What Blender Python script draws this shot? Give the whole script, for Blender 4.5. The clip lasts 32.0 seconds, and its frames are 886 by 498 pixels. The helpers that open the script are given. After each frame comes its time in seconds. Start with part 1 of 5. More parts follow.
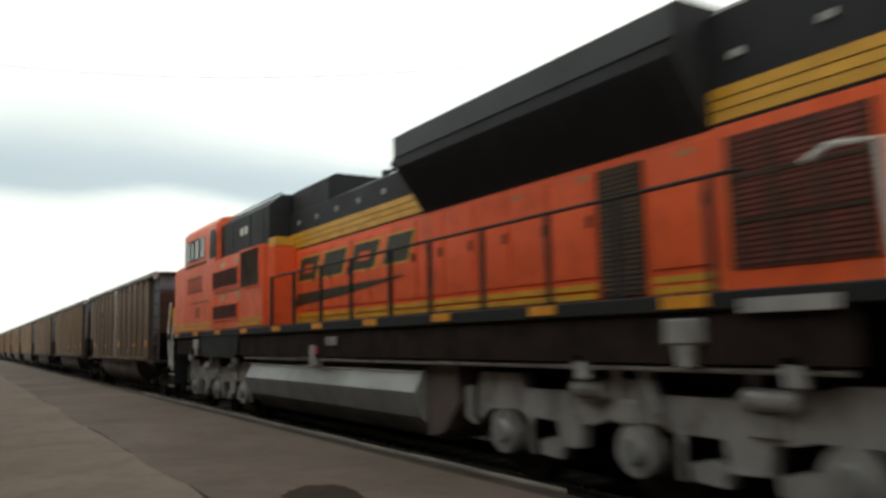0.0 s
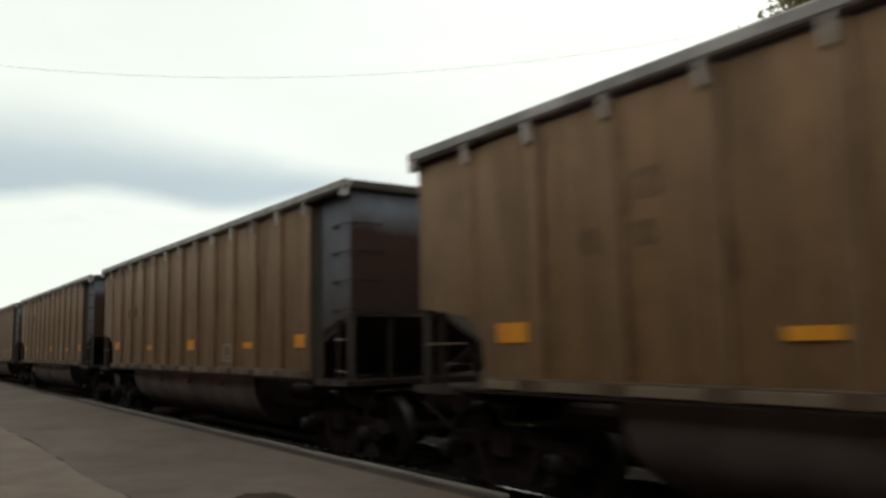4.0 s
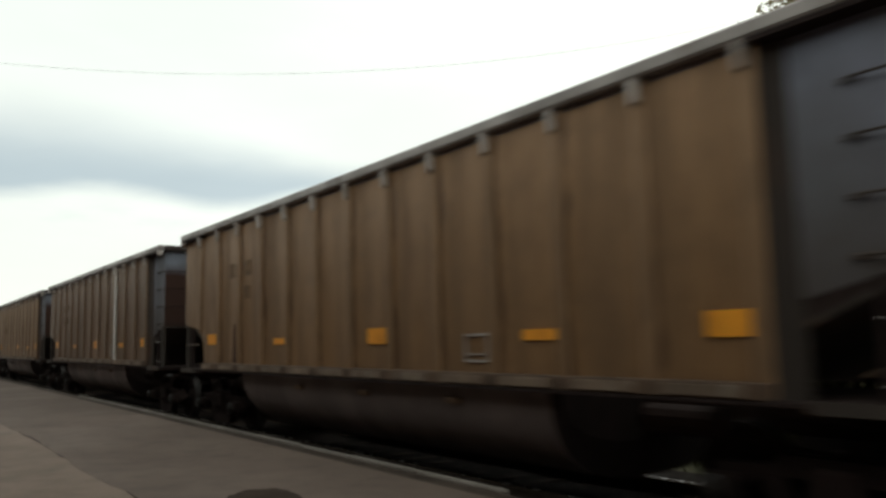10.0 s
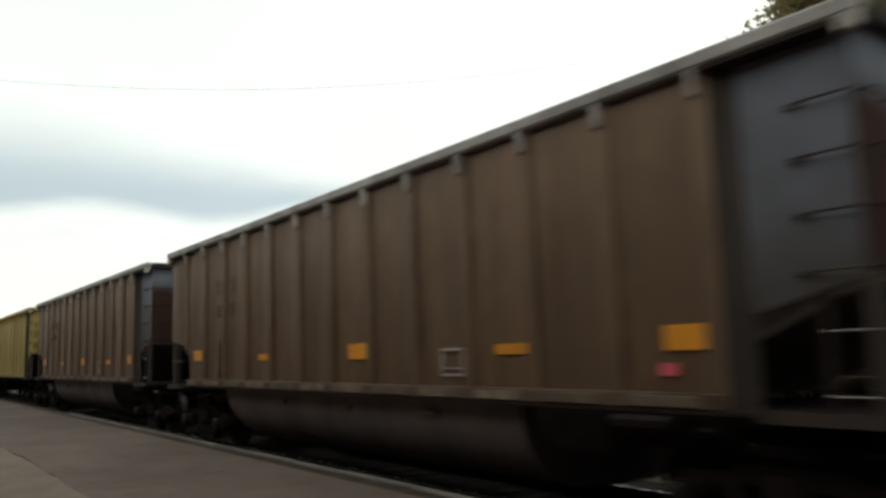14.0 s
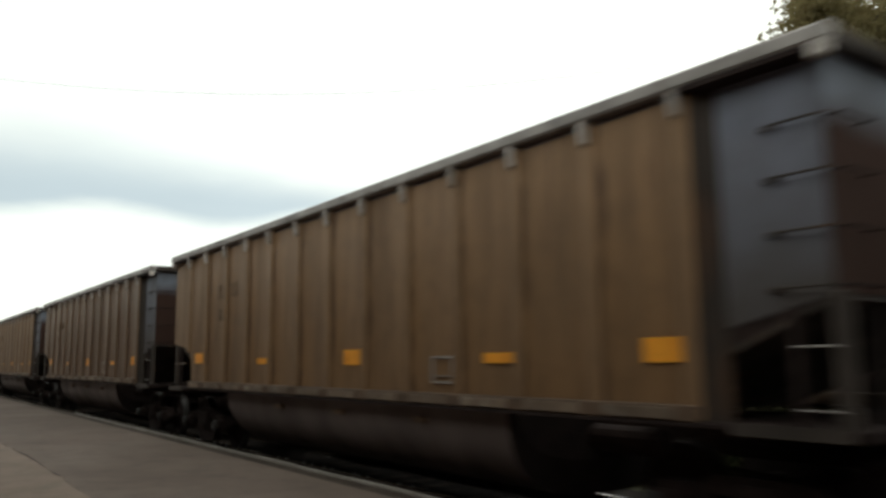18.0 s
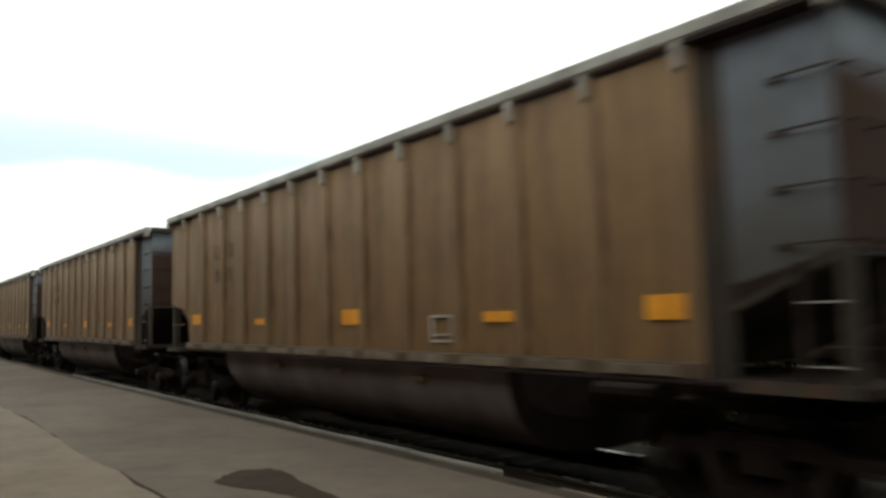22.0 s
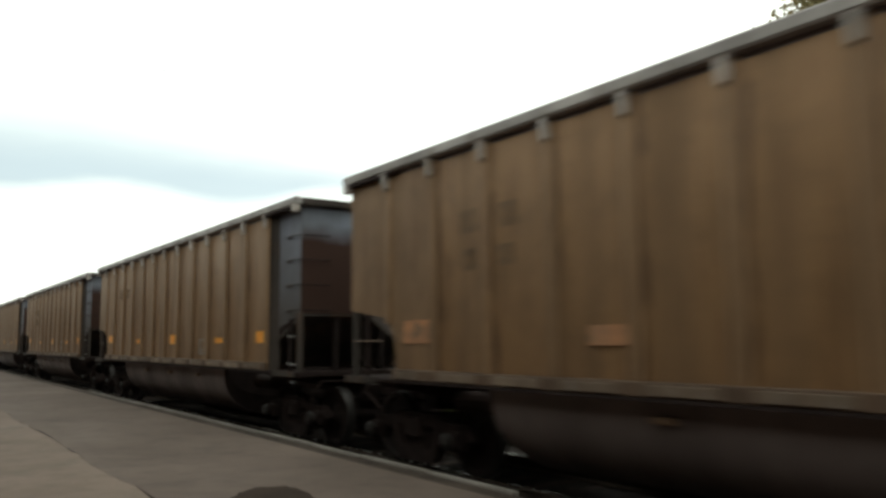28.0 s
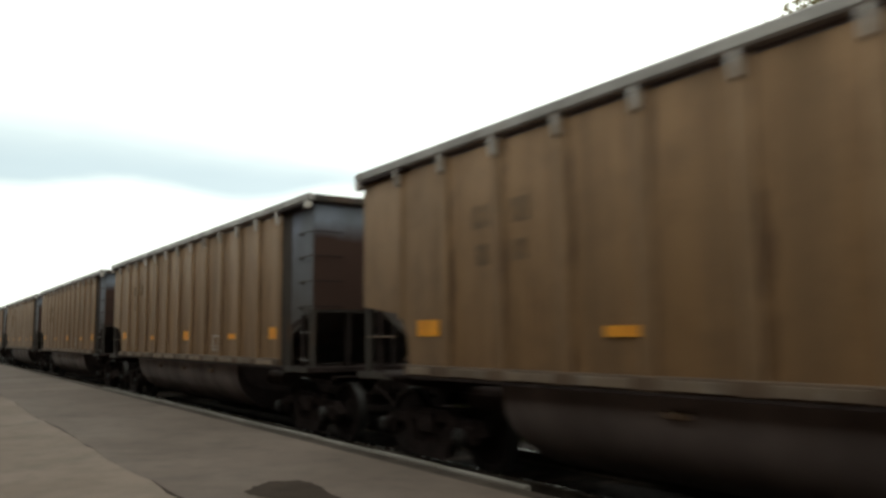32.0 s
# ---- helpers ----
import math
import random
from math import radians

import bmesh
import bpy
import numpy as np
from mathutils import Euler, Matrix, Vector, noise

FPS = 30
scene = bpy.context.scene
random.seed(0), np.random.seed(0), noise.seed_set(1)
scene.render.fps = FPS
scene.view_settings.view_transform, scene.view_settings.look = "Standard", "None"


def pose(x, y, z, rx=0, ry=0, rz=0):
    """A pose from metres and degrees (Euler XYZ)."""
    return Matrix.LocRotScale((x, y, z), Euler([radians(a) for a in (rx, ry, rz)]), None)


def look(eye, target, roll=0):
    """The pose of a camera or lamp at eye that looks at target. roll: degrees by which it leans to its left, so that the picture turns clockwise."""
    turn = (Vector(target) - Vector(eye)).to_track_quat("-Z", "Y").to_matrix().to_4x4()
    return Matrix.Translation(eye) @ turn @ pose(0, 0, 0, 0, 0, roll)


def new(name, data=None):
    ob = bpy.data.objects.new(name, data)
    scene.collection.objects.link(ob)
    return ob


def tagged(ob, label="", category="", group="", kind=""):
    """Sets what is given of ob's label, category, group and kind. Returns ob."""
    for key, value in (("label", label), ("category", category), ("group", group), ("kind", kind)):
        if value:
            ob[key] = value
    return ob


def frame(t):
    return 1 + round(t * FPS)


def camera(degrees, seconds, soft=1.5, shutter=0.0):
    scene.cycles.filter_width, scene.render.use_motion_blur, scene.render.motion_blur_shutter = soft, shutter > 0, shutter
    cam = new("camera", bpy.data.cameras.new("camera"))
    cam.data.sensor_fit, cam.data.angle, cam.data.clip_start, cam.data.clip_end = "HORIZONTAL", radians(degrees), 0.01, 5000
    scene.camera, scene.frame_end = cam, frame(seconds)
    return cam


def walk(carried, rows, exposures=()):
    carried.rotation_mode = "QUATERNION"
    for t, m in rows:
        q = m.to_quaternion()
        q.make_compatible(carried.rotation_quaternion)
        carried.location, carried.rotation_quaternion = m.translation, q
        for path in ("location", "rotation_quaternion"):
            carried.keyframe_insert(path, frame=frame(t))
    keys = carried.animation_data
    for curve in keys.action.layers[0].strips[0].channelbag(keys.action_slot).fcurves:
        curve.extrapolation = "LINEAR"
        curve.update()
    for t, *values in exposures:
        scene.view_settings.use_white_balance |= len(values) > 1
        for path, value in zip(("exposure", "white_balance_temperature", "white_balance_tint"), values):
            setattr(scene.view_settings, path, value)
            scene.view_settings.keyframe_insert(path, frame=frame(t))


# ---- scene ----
# The camera: held by hand at standing-crouch height on the station platform, drifting a little.
cam = camera(58.42, 32.0, soft=3.0, shutter=0.25)
EYE_Z = 1.429
# seconds, turn to the left of straight across the track, tilt up, lean, and the sway of the holder in metres
HELD = [
    (0, 58.66, 6.51, -1.23, 0.008, 0.010, -0.010), (1, 58.42, 5.95, -1.73, -0.004, -0.025, -0.007), (2, 58.52, 6.42, -1.45, 0.014, 0.020, -0.003),
    (2.5, 58.36, 6.75, -1.41, 0.011, 0.019, -0.002), (4.5, 54.15, 6.69, -1.02, 0.002, 0.016, 0.004), (5, 54.49, 6.73, -1.22, 0.000, 0.015, 0.006),
    (6, 55.14, 7.03, -1.44, -0.000, 0.033, 0.008), (7, 55.12, 6.97, -1.38, 0.000, 0.023, 0.009), (7.5, 54.67, 7.29, -1.33, -0.000, 0.010, 0.000),
    (8, 54.25, 7.49, -0.55, -0.000, -0.003, -0.009), (9, 54.68, 7.05, -1.28, -0.000, 0.019, -0.005), (10, 54.72, 6.45, -1.30, 0.017, 0.016, 0.005),
    (11, 54.38, 6.40, -0.95, 0.015, 0.005, -0.002), (11.5, 54.45, 6.46, -1.51, 0.004, 0.006, 0.002), (12, 54.77, 6.54, -1.57, -0.007, 0.006, 0.006),
    (13, 54.31, 6.99, -1.61, -0.000, 0.003, 0.006), (14, 54.02, 7.47, -1.69, 0.000, -0.018, 0.003), (14.5, 54.24, 7.87, -1.31, -0.000, -0.017, 0.006),
    (16.5, 54.00, 7.27, -1.39, -0.000, -0.013, 0.018), (17, 54.60, 7.82, -1.08, -0.000, -0.012, 0.021), (18, 54.64, 8.06, -0.49, 0.000, 0.003, -0.006),
    (19, 54.38, 7.34, -0.84, -0.000, -0.041, -0.015), (20, 54.41, 5.99, -0.77, 0.018, -0.043, -0.015), (21, 54.05, 5.22, -0.36, -0.015, -0.009, -0.003),
    (22, 54.38, 4.97, -1.19, -0.019, 0.045, 0.020), (23, 53.77, 5.12, -0.91, -0.019, 0.028, -0.005), (24, 54.55, 5.86, -0.68, -0.013, 0.034, -0.003),
    (25, 54.42, 6.44, -0.18, 0.019, 0.012, -0.003), (25.5, 54.80, 6.50, -0.93, 0.015, 0.007, -0.002), (27.5, 55.47, 6.21, -1.49, -0.001, -0.014, 0.002),
    (28, 55.33, 6.52, -0.48, -0.005, -0.019, 0.003), (29, 55.47, 5.98, -0.69, -0.012, -0.016, -0.004), (30, 54.94, 6.14, 0.82, -0.021, -0.042, 0.017),
    (31, 55.84, 6.34, -0.20, 0.009, -0.005, -0.001), (32, 56.13, 6.30, -0.51, 0.014, -0.042, -0.012),
]


def held(turn, tilt, lean, x, y, z):
    return pose(x, y, EYE_Z + z) @ pose(0, 0, 0, 0, 0, turn) @ pose(0, 0, 0, 90 + tilt) @ pose(0, 0, 0, 0, 0, lean)


walk(cam, [(row[0], held(*row[1:])) for row in HELD],
     exposures=[(t, stops, 6500, tint) for t, stops, tint in (
         (0.0, 0.2, 10), (0.5, 0.14, 10), (0.8, 0.1, 10), (1.0, -0.06, 10), (5.0, 0.05, 10), (13.0, 0.1, 10), (18.0, 0.2, 10), (20.0, 0.08, 10), (21.0, 0.34, 9),
         (22.0, 0.66, 5), (24.0, 0.82, 4), (25.5, 0.76, 4), (28.0, 0.46, 7), (29.0, 0.22, 7), (30.0, 0.36, 7), (31.0, 0.46, 7), (32.0, 0.48, 7))])

# The plan, in metres. The camera stands over the origin; the track runs along x, the train goes towards +x.
TRACK_Y = 6.637
RAIL_Z = -0.21
GROUND_Z = -0.55
PITCH = 16.18
UP_Z = -RAIL_Z
EDGE_Y = 4.881


# how far the train runs ahead of an even pace
SLIP = [
    (0, 0.00), (1, 0.12), (2, 0.19), (2.5, 0.06), (4.5, 0.12), (5, 0.01), (6, 0.06), (7, 0.05),
    (7.5, -0.05), (8, 0.09), (9, -0.05), (10, 0.02), (11, -0.03), (11.5, -0.10), (12, 0.02), (13, -0.01),
    (14, 0.02), (14.5, -0.02), (16.5, 0.10), (17, 0.19), (18, 0.05), (19, 0.27), (20, 0.23), (21, 0.25),
    (22, 0.41), (23, -0.31), (24, -0.26), (25, -0.17), (25.5, -0.04), (27.5, -0.02), (28, 0.01), (29, 0.01),
    (30, 0.01), (31, 0.23), (32, 0.20),
]


def train_x(t, ahead=0.0):
    """Where the gap behind the locomotive is at t seconds."""
    return -24.494 + 20.113 * t + 0.0011006 * t * t + ahead


# ---- light ----
def build_world():
    world = bpy.data.worlds.new("overcast_sky")
    scene.world = world
    world.use_nodes = True
    nt = world.node_tree
    nt.nodes.clear()
    N, L = nt.nodes.new, nt.links.new

    def math_node(op, a, b=None, c=None):
        n = N("ShaderNodeMath")
        n.operation = op
        for i, v in enumerate((a, b, c)):
            if v is None:
                continue
            if isinstance(v, (int, float)):
                n.inputs[i].default_value = v
            else:
                L(v, n.inputs[i])
        return n.outputs[0]

    def ramp(v, a, b, lo=0.0, hi=1.0):
        n = N("ShaderNodeMapRange")
        n.interpolation_type = "SMOOTHSTEP"
        L(v, n.inputs[0])
        for i, q in enumerate((a, b, lo, hi)):
            n.inputs[i + 1].default_value = q
        return n.outputs[0]

    out = N("ShaderNodeOutputWorld")
    bg = N("ShaderNodeBackground")
    L(bg.outputs[0], out.inputs[0])
    sky = N("ShaderNodeTexSky")
    sky.sky_type, sky.sun_disc = "NISHITA", False
    sky.sun_elevation, sky.sun_rotation = radians(42), radians(-25)
    sky.air_density, sky.dust_density = 1.2, 3.0
    co = N("ShaderNodeTexCoord")
    sep = N("ShaderNodeSeparateXYZ")
    L(co.outputs["Generated"], sep.inputs[0])
    X, Y, Z = sep.outputs
    elev = math_node("MULTIPLY", math_node("ARCSINE", Z), 57.3)
    left = math_node("MULTIPLY", math_node("ARCTAN2", math_node("MULTIPLY", X, -1.0), Y), 57.3)
    # softly lumpy cloud
    mp = N("ShaderNodeMapping")
    mp.inputs["Scale"].default_value = (1, 1, 3.5)
    L(co.outputs["Generated"], mp.inputs[0])
    n1 = N("ShaderNodeTexNoise")
    n1.inputs["Scale"].default_value, n1.inputs["Detail"].default_value = 2.2, 6
    L(mp.outputs[0], n1.inputs["Vector"])
    n2 = N("ShaderNodeTexNoise")
    n2.inputs["Scale"].default_value, n2.inputs["Detail"].default_value = 7.0, 7
    L(mp.outputs[0], n2.inputs["Vector"])
    wob = math_node("MULTIPLY", math_node("SUBTRACT", n2.outputs[0], 0.5), 3.2)
    roll = math_node("MULTIPLY", math_node("SUBTRACT", n1.outputs[0], 0.5), 3.0)
    e = math_node("ADD", elev, math_node("ADD", math_node("MULTIPLY", wob, 0.4), math_node("MULTIPLY", roll, 0.25)))
    # a long grey cloud bank low over the far end of the line: a wavering, crisp foot and a soft top that sinks towards its tip
    wave = math_node("COSINE", math_node("MULTIPLY", math_node("SUBTRACT", left, 78.5), 0.419))
    foot = math_node("MULTIPLY_ADD", wave, 0.5, 9.9)
    low = ramp(math_node("SUBTRACT", e, foot), -0.5, 0.9)
    crest = ramp(left, 56, 82, 12.7, 17.0)
    rise = math_node("DIVIDE", math_node("SUBTRACT", e, 11.0), math_node("SUBTRACT", crest, 11.0))
    high = ramp(rise, 0.0, 1.0, 1.0, 0.0)
    tip = ramp(math_node("ADD", left, math_node("MULTIPLY", wob, 1.5)), 53, 66)
    bank = math_node("MULTIPLY", math_node("MULTIPLY", low, high), tip)
    bank = math_node("MULTIPLY", bank, ramp(left, 150, 180, 1.0, 0.0))
    # thin grey wisps under it
    wisp = math_node("MULTIPLY", math_node("MULTIPLY", ramp(n2.outputs[0], 0.52, 0.72), ramp(elev, 5.5, 8.5)), ramp(elev, 8.5, 10.5, 0.22, 0.0))
    bank = math_node("MAXIMUM", bank, math_node("MULTIPLY", wisp, ramp(left, 60, 75)))
    # the sun stands behind the cloud across the track
    dot = N("ShaderNodeVectorMath")
    dot.operation = "DOT_PRODUCT"
    L(co.outputs["Generated"], dot.inputs[0])
    dot.inputs[1].default_value = (-0.42, 0.72, 0.55)
    glow = ramp(dot.outputs["Value"], -0.75, 0.55, 0.97, 1.0)
    lump = ramp(n1.outputs[0], 0.25, 0.75, 0.95, 1.04)
    bright = math_node("MULTIPLY", glow, lump)
    mixc = N("ShaderNodeMix")
    mixc.data_type = "RGBA"
    L(bank, mixc.inputs["Factor"])
    mixc.inputs["A"].default_value = (0.875, 0.93, 0.85, 1)
    mixc.inputs["B"].default_value = (0.47, 0.56, 0.585, 1)
    scl = N("ShaderNodeVectorMath")
    scl.operation = "SCALE"
    L(mixc.outputs["Result"], scl.inputs[0])
    L(bright, scl.inputs["Scale"])
    sk = N("ShaderNodeVectorMath")
    sk.operation = "SCALE"
    L(sky.outputs[0], sk.inputs[0])
    sk.inputs["Scale"].default_value = 0.012
    add = N("ShaderNodeVectorMath")
    L(scl.outputs[0], add.inputs[0])
    L(sk.outputs[0], add.inputs[1])
    L(add.outputs[0], bg.inputs[0])
    bg.inputs[1].default_value = 1.0


build_world()
sun_data = bpy.data.lights.new("sun", "SUN")
sun_data.energy, sun_data.angle, sun_data.color = 0.5, radians(35), (1.0, 0.95, 0.88)
sun = new("sun", sun_data)
sun.matrix_world = look((-42, 72, 55), (0, 0, 0))


# ---- materials ----
def material(name, base, rough=0.7, metal=0.0, second=None, amount=0.5, scale=3.0, streak=1.0, third=None, third_amount=0.0,
             third_scale=9.0, bump=0.15, bump_scale=60.0, spread=0.12, spec=0.4):
    """Two tones mixed by large stains (drawn out downwards by streak), a third tone in patches, fine grain and relief."""
    m = bpy.data.materials.new(name)
    m.use_nodes = True
    nt = m.node_tree
    N, L = nt.nodes.new, nt.links.new
    b = nt.nodes["Principled BSDF"]
    b.inputs["Roughness"].default_value, b.inputs["Metallic"].default_value = rough, metal
    b.inputs["Specular IOR Level"].default_value = spec
    co, info = N("ShaderNodeTexCoord"), N("ShaderNodeObjectInfo")
    off = N("ShaderNodeVectorMath")
    off.operation = "SCALE"
    comb = N("ShaderNodeCombineXYZ")
    L(info.outputs["Random"], comb.inputs[0])
    L(info.outputs["Random"], comb.inputs[1])
    L(comb.outputs[0], off.inputs[0])
    off.inputs["Scale"].default_value = 40.0
    shift = N("ShaderNodeVectorMath")
    L(co.outputs["Object"], shift.inputs[0])
    L(off.outputs[0], shift.inputs[1])
    mp = N("ShaderNodeMapping")
    mp.inputs["Scale"].default_value = (1, 1, 1 / streak)
    L(shift.outputs[0], mp.inputs[0])

    def noise_node(s, vec, detail=5):
        n = N("ShaderNodeTexNoise")
        n.inputs["Scale"].default_value, n.inputs["Detail"].default_value = s, detail
        L(vec, n.inputs["Vector"])
        return n.outputs[0]

    def span(v, a, bb, lo, hi):
        n = N("ShaderNodeMapRange")
        L(v, n.inputs[0])
        for i, q in enumerate((a, bb, lo, hi)):
            n.inputs[i + 1].default_value = q
        return n.outputs[0]

    def mix(f, a, bb, how="MIX"):
        n = N("ShaderNodeMix")
        n.data_type, n.blend_type = "RGBA", how
        for key, v in (("Factor", f), ("A", a), ("B", bb)):
            if isinstance(v, (tuple, float, int)):
                n.inputs[key].default_value = (*v, 1) if isinstance(v, tuple) else v
            else:
                L(v, n.inputs[key])
        return n.outputs["Result"]

    big = noise_node(scale, mp.outputs[0])
    col = mix(span(big, 0.38, 0.66, 0.0, amount), tuple(base), tuple(second or [c * 0.7 for c in base]))
    if third:
        t = noise_node(third_scale, mp.outputs[0], 8)
        col = mix(span(t, 0.56, 0.7, 0.0, third_amount), col, tuple(third))
    mottle = noise_node(3.3, shift.outputs[0], 9)
    col = mix(span(mottle, 0.45, 0.72, 0.0, 0.34), col, tuple(c * 0.45 for c in base))
    grain = noise_node(bump_scale, shift.outputs[0], 6)
    col = mix(span(grain, 0.3, 0.7, 0.12, 0.0), col, (0.0, 0.0, 0.0))
    hsv = N("ShaderNodeHueSaturation")
    L(col, hsv.inputs["Color"])
    L(span(info.outputs["Random"], 0, 1, 1 - spread, 1 + spread), hsv.inputs["Value"])
    L(hsv.outputs[0], b.inputs["Base Color"])
    rn = span(big, 0.3, 0.7, max(0.05, rough - 0.1), min(1.0, rough + 0.1))
    L(rn, b.inputs["Roughness"])
    if bump:
        bn = N("ShaderNodeBump")
        bn.inputs["Strength"].default_value, bn.inputs["Distance"].default_value = bump, 0.01
        L(grain, bn.inputs["Height"])
        L(bn.outputs[0], b.inputs["Normal"])
    return m


DUST = material("dusty_gondola_side", (0.292, 0.159, 0.071), 0.5, 0.35, second=(0.195, 0.106, 0.047), amount=0.9, scale=2.8, streak=8,
                third=(0.167, 0.082, 0.035), third_amount=0.65, third_scale=6.5, spread=0.05, spec=0.6)
POST = material("dusty_side_post", (0.285, 0.163, 0.081), 0.55, 0.35, second=(0.195, 0.110, 0.053), amount=0.8, scale=2.0, streak=4,
                third=(0.156, 0.075, 0.034), third_amount=0.5, third_scale=2.2, spread=0.05, spec=0.6)
DUSTGREY = material("grey_brown_gondola_side", (0.216, 0.122, 0.066), 0.5, 0.35, second=(0.139, 0.079, 0.043), amount=0.9, scale=2.4, streak=9,
                    third=(0.128, 0.064, 0.034), third_amount=0.65, third_scale=5.5, spread=0.06, spec=0.6)
POSTGREY = material("grey_brown_side_post", (0.202, 0.119, 0.069), 0.55, 0.35, second=(0.132, 0.079, 0.046), amount=0.8, scale=2.0, streak=5,
                    third=(0.099, 0.051, 0.027), third_amount=0.6, third_scale=3.0, spread=0.06, spec=0.6)
ALU = material("weathered_aluminium", (0.37, 0.332, 0.31), 0.55, 0.3, second=(0.23, 0.205, 0.195), amount=0.8, scale=2.0, third=(0.15, 0.11, 0.08),
               third_amount=0.5, third_scale=5.0, spread=0.04)
BARE = material("bare_aluminium_gusset", (0.52, 0.465, 0.43), 0.55, 0.1, second=(0.33, 0.27, 0.23), amount=1.0, scale=4.0, spread=0.25)
SILLPLATE = material("dusty_sill_plate", (0.22, 0.155, 0.108), 0.65, 0.05, second=(0.15, 0.10, 0.068), amount=1.0, scale=3.0, third=(0.33, 0.28, 0.235), third_amount=0.6, third_scale=5.0, spread=0.25)
SILL = material("rusty_brown_side_sill", (0.13, 0.078, 0.048), 0.75, 0.0, second=(0.08, 0.047, 0.03), amount=0.9, scale=2.0, third=(0.05, 0.03, 0.02), third_amount=0.6, third_scale=4.0, spread=0.05)
ENDDUST = material("coal_dusted_end", (0.06, 0.044, 0.036), 0.8, 0.0, second=(0.03, 0.022, 0.017), amount=0.9, scale=1.2, streak=3,
                   third=(0.10, 0.045, 0.02), third_amount=0.6, third_scale=2.5)
TUB = material("grimy_tub", (0.185, 0.138, 0.126), 0.65, 0.05, second=(0.12, 0.088, 0.08), amount=0.9, scale=1.5, streak=3, spread=0.05)
GRIME = material("greasy_black_steel", (0.037, 0.025, 0.0225), 0.85, 0.0, second=(0.023, 0.0155, 0.0145), amount=0.9, scale=4.0, spec=0.08)
BEARING = material("greasy_cast_steel", (0.034, 0.028, 0.026), 0.4, 0.2, second=(0.018, 0.015, 0.014), amount=1.0, scale=6.0)
WHEEL = material("brown_wheel_steel", (0.028, 0.019, 0.017), 0.8, 0.0, second=(0.018, 0.0125, 0.0115), scale=5.0, spec=0.15)
BRIGHT = material("polished_steel", (0.5, 0.49, 0.47), 0.25, 1.0, second=(0.36, 0.35, 0.33), scale=6.0, bump=0.02)
TREAD = material("worn_wheel_tread", (0.06, 0.053, 0.05), 0.55, 0.5, second=(0.03, 0.027, 0.025), scale=5.0, bump=0.05)
RAILSIDE = material("rusty_rail_side", (0.06, 0.04, 0.028), 0.85, 0.0, second=(0.035, 0.025, 0.019), scale=6.0, bump=0.3)
SAFETY = material("yellow_reflective_sheet", (0.95, 0.38, 0.03), 0.45, 0.0, second=(0.78, 0.285, 0.022), amount=0.7, scale=4.0, bump=0.05, spread=0.08)
FADED = material("faded_orange_sheet", (0.56, 0.25, 0.11), 0.7, 0.0, second=(0.34, 0.18, 0.10), amount=1.0, scale=5.0, third=(0.16, 0.12, 0.08),
                 third_amount=0.9, third_scale=4.0)
WHITE = material("white_painted_metal", (0.80, 0.76, 0.73), 0.55, 0.0, second=(0.56, 0.50, 0.45), amount=0.8, scale=2.0, streak=3)
INKBAR = material("worn_dark_lettering", (0.12, 0.078, 0.048), 0.65, 0.0, second=(0.20, 0.125, 0.07), amount=1.0, scale=14.0)
RUST = material("dark_rust_run", (0.045, 0.017, 0.011), 0.85, 0.0, second=(0.07, 0.03, 0.018), amount=1.0, scale=6.0, streak=5)
DARKBROWN = material("dark_brown_paint", (0.085, 0.045, 0.032), 0.7, second=(0.06, 0.035, 0.026), scale=4.0)
PINK = material("pink_tag", (0.75, 0.12, 0.16), 0.6)
TANPAINT = material("tan_yellow_car_paint", (0.43, 0.30, 0.075), 0.6, 0.0, second=(0.29, 0.20, 0.062), amount=0.9, scale=1.2, streak=5,
                    third=(0.24, 0.13, 0.05), third_amount=0.5, third_scale=3.0, spread=0.05)
CREAM = material("pale_dusty_car_side", (0.29, 0.235, 0.165), 0.7, 0.1, second=(0.21, 0.165, 0.115), amount=0.9, scale=1.4, streak=5,
                 third=(0.20, 0.13, 0.08), third_amount=0.4, third_scale=3.0, spread=0.05)
GREYDUST = material("grey_dusty_car_side", (0.33, 0.222, 0.143), 0.55, 0.1, second=(0.22, 0.155, 0.096), amount=0.9, scale=1.4, streak=5,
                    third=(0.17, 0.09, 0.05), third_amount=0.5, third_scale=2.0, spread=0.05)
ORANGE = material("orange_red_loco_paint", (0.95, 0.14, 0.042), 0.42, 0.0, second=(0.90, 0.11, 0.028), amount=0.7, scale=0.9, streak=3,
                  third=(0.50, 0.16, 0.09), third_amount=0.35, third_scale=2.2, bump=0.04, spread=0.03, spec=0.25)
CABORANGE = material("faded_orange_cab_paint", (0.95, 0.17, 0.065), 0.45, 0.0, second=(0.88, 0.12, 0.035), amount=0.8, scale=0.8, streak=3,
                     third=(0.70, 0.27, 0.17), third_amount=0.4, third_scale=1.8, bump=0.04, spread=0.03, spec=0.3)
YELLOW = material("loco_yellow_stripe", (0.80, 0.40, 0.03), 0.45, 0.0, second=(0.60, 0.28, 0.03), amount=0.7, scale=2.0, bump=0.04, spread=0.04)
BLACK = material("loco_black_paint", (0.022, 0.022, 0.025), 0.6, 0.0, second=(0.034, 0.032, 0.032), amount=0.8, scale=1.2, bump=0.05, spec=0.2)
RADIATOR = material("grey_black_radiator_top", (0.034, 0.036, 0.039), 0.6, 0.05, second=(0.05, 0.052, 0.053), amount=0.8, scale=1.6, bump=0.08)
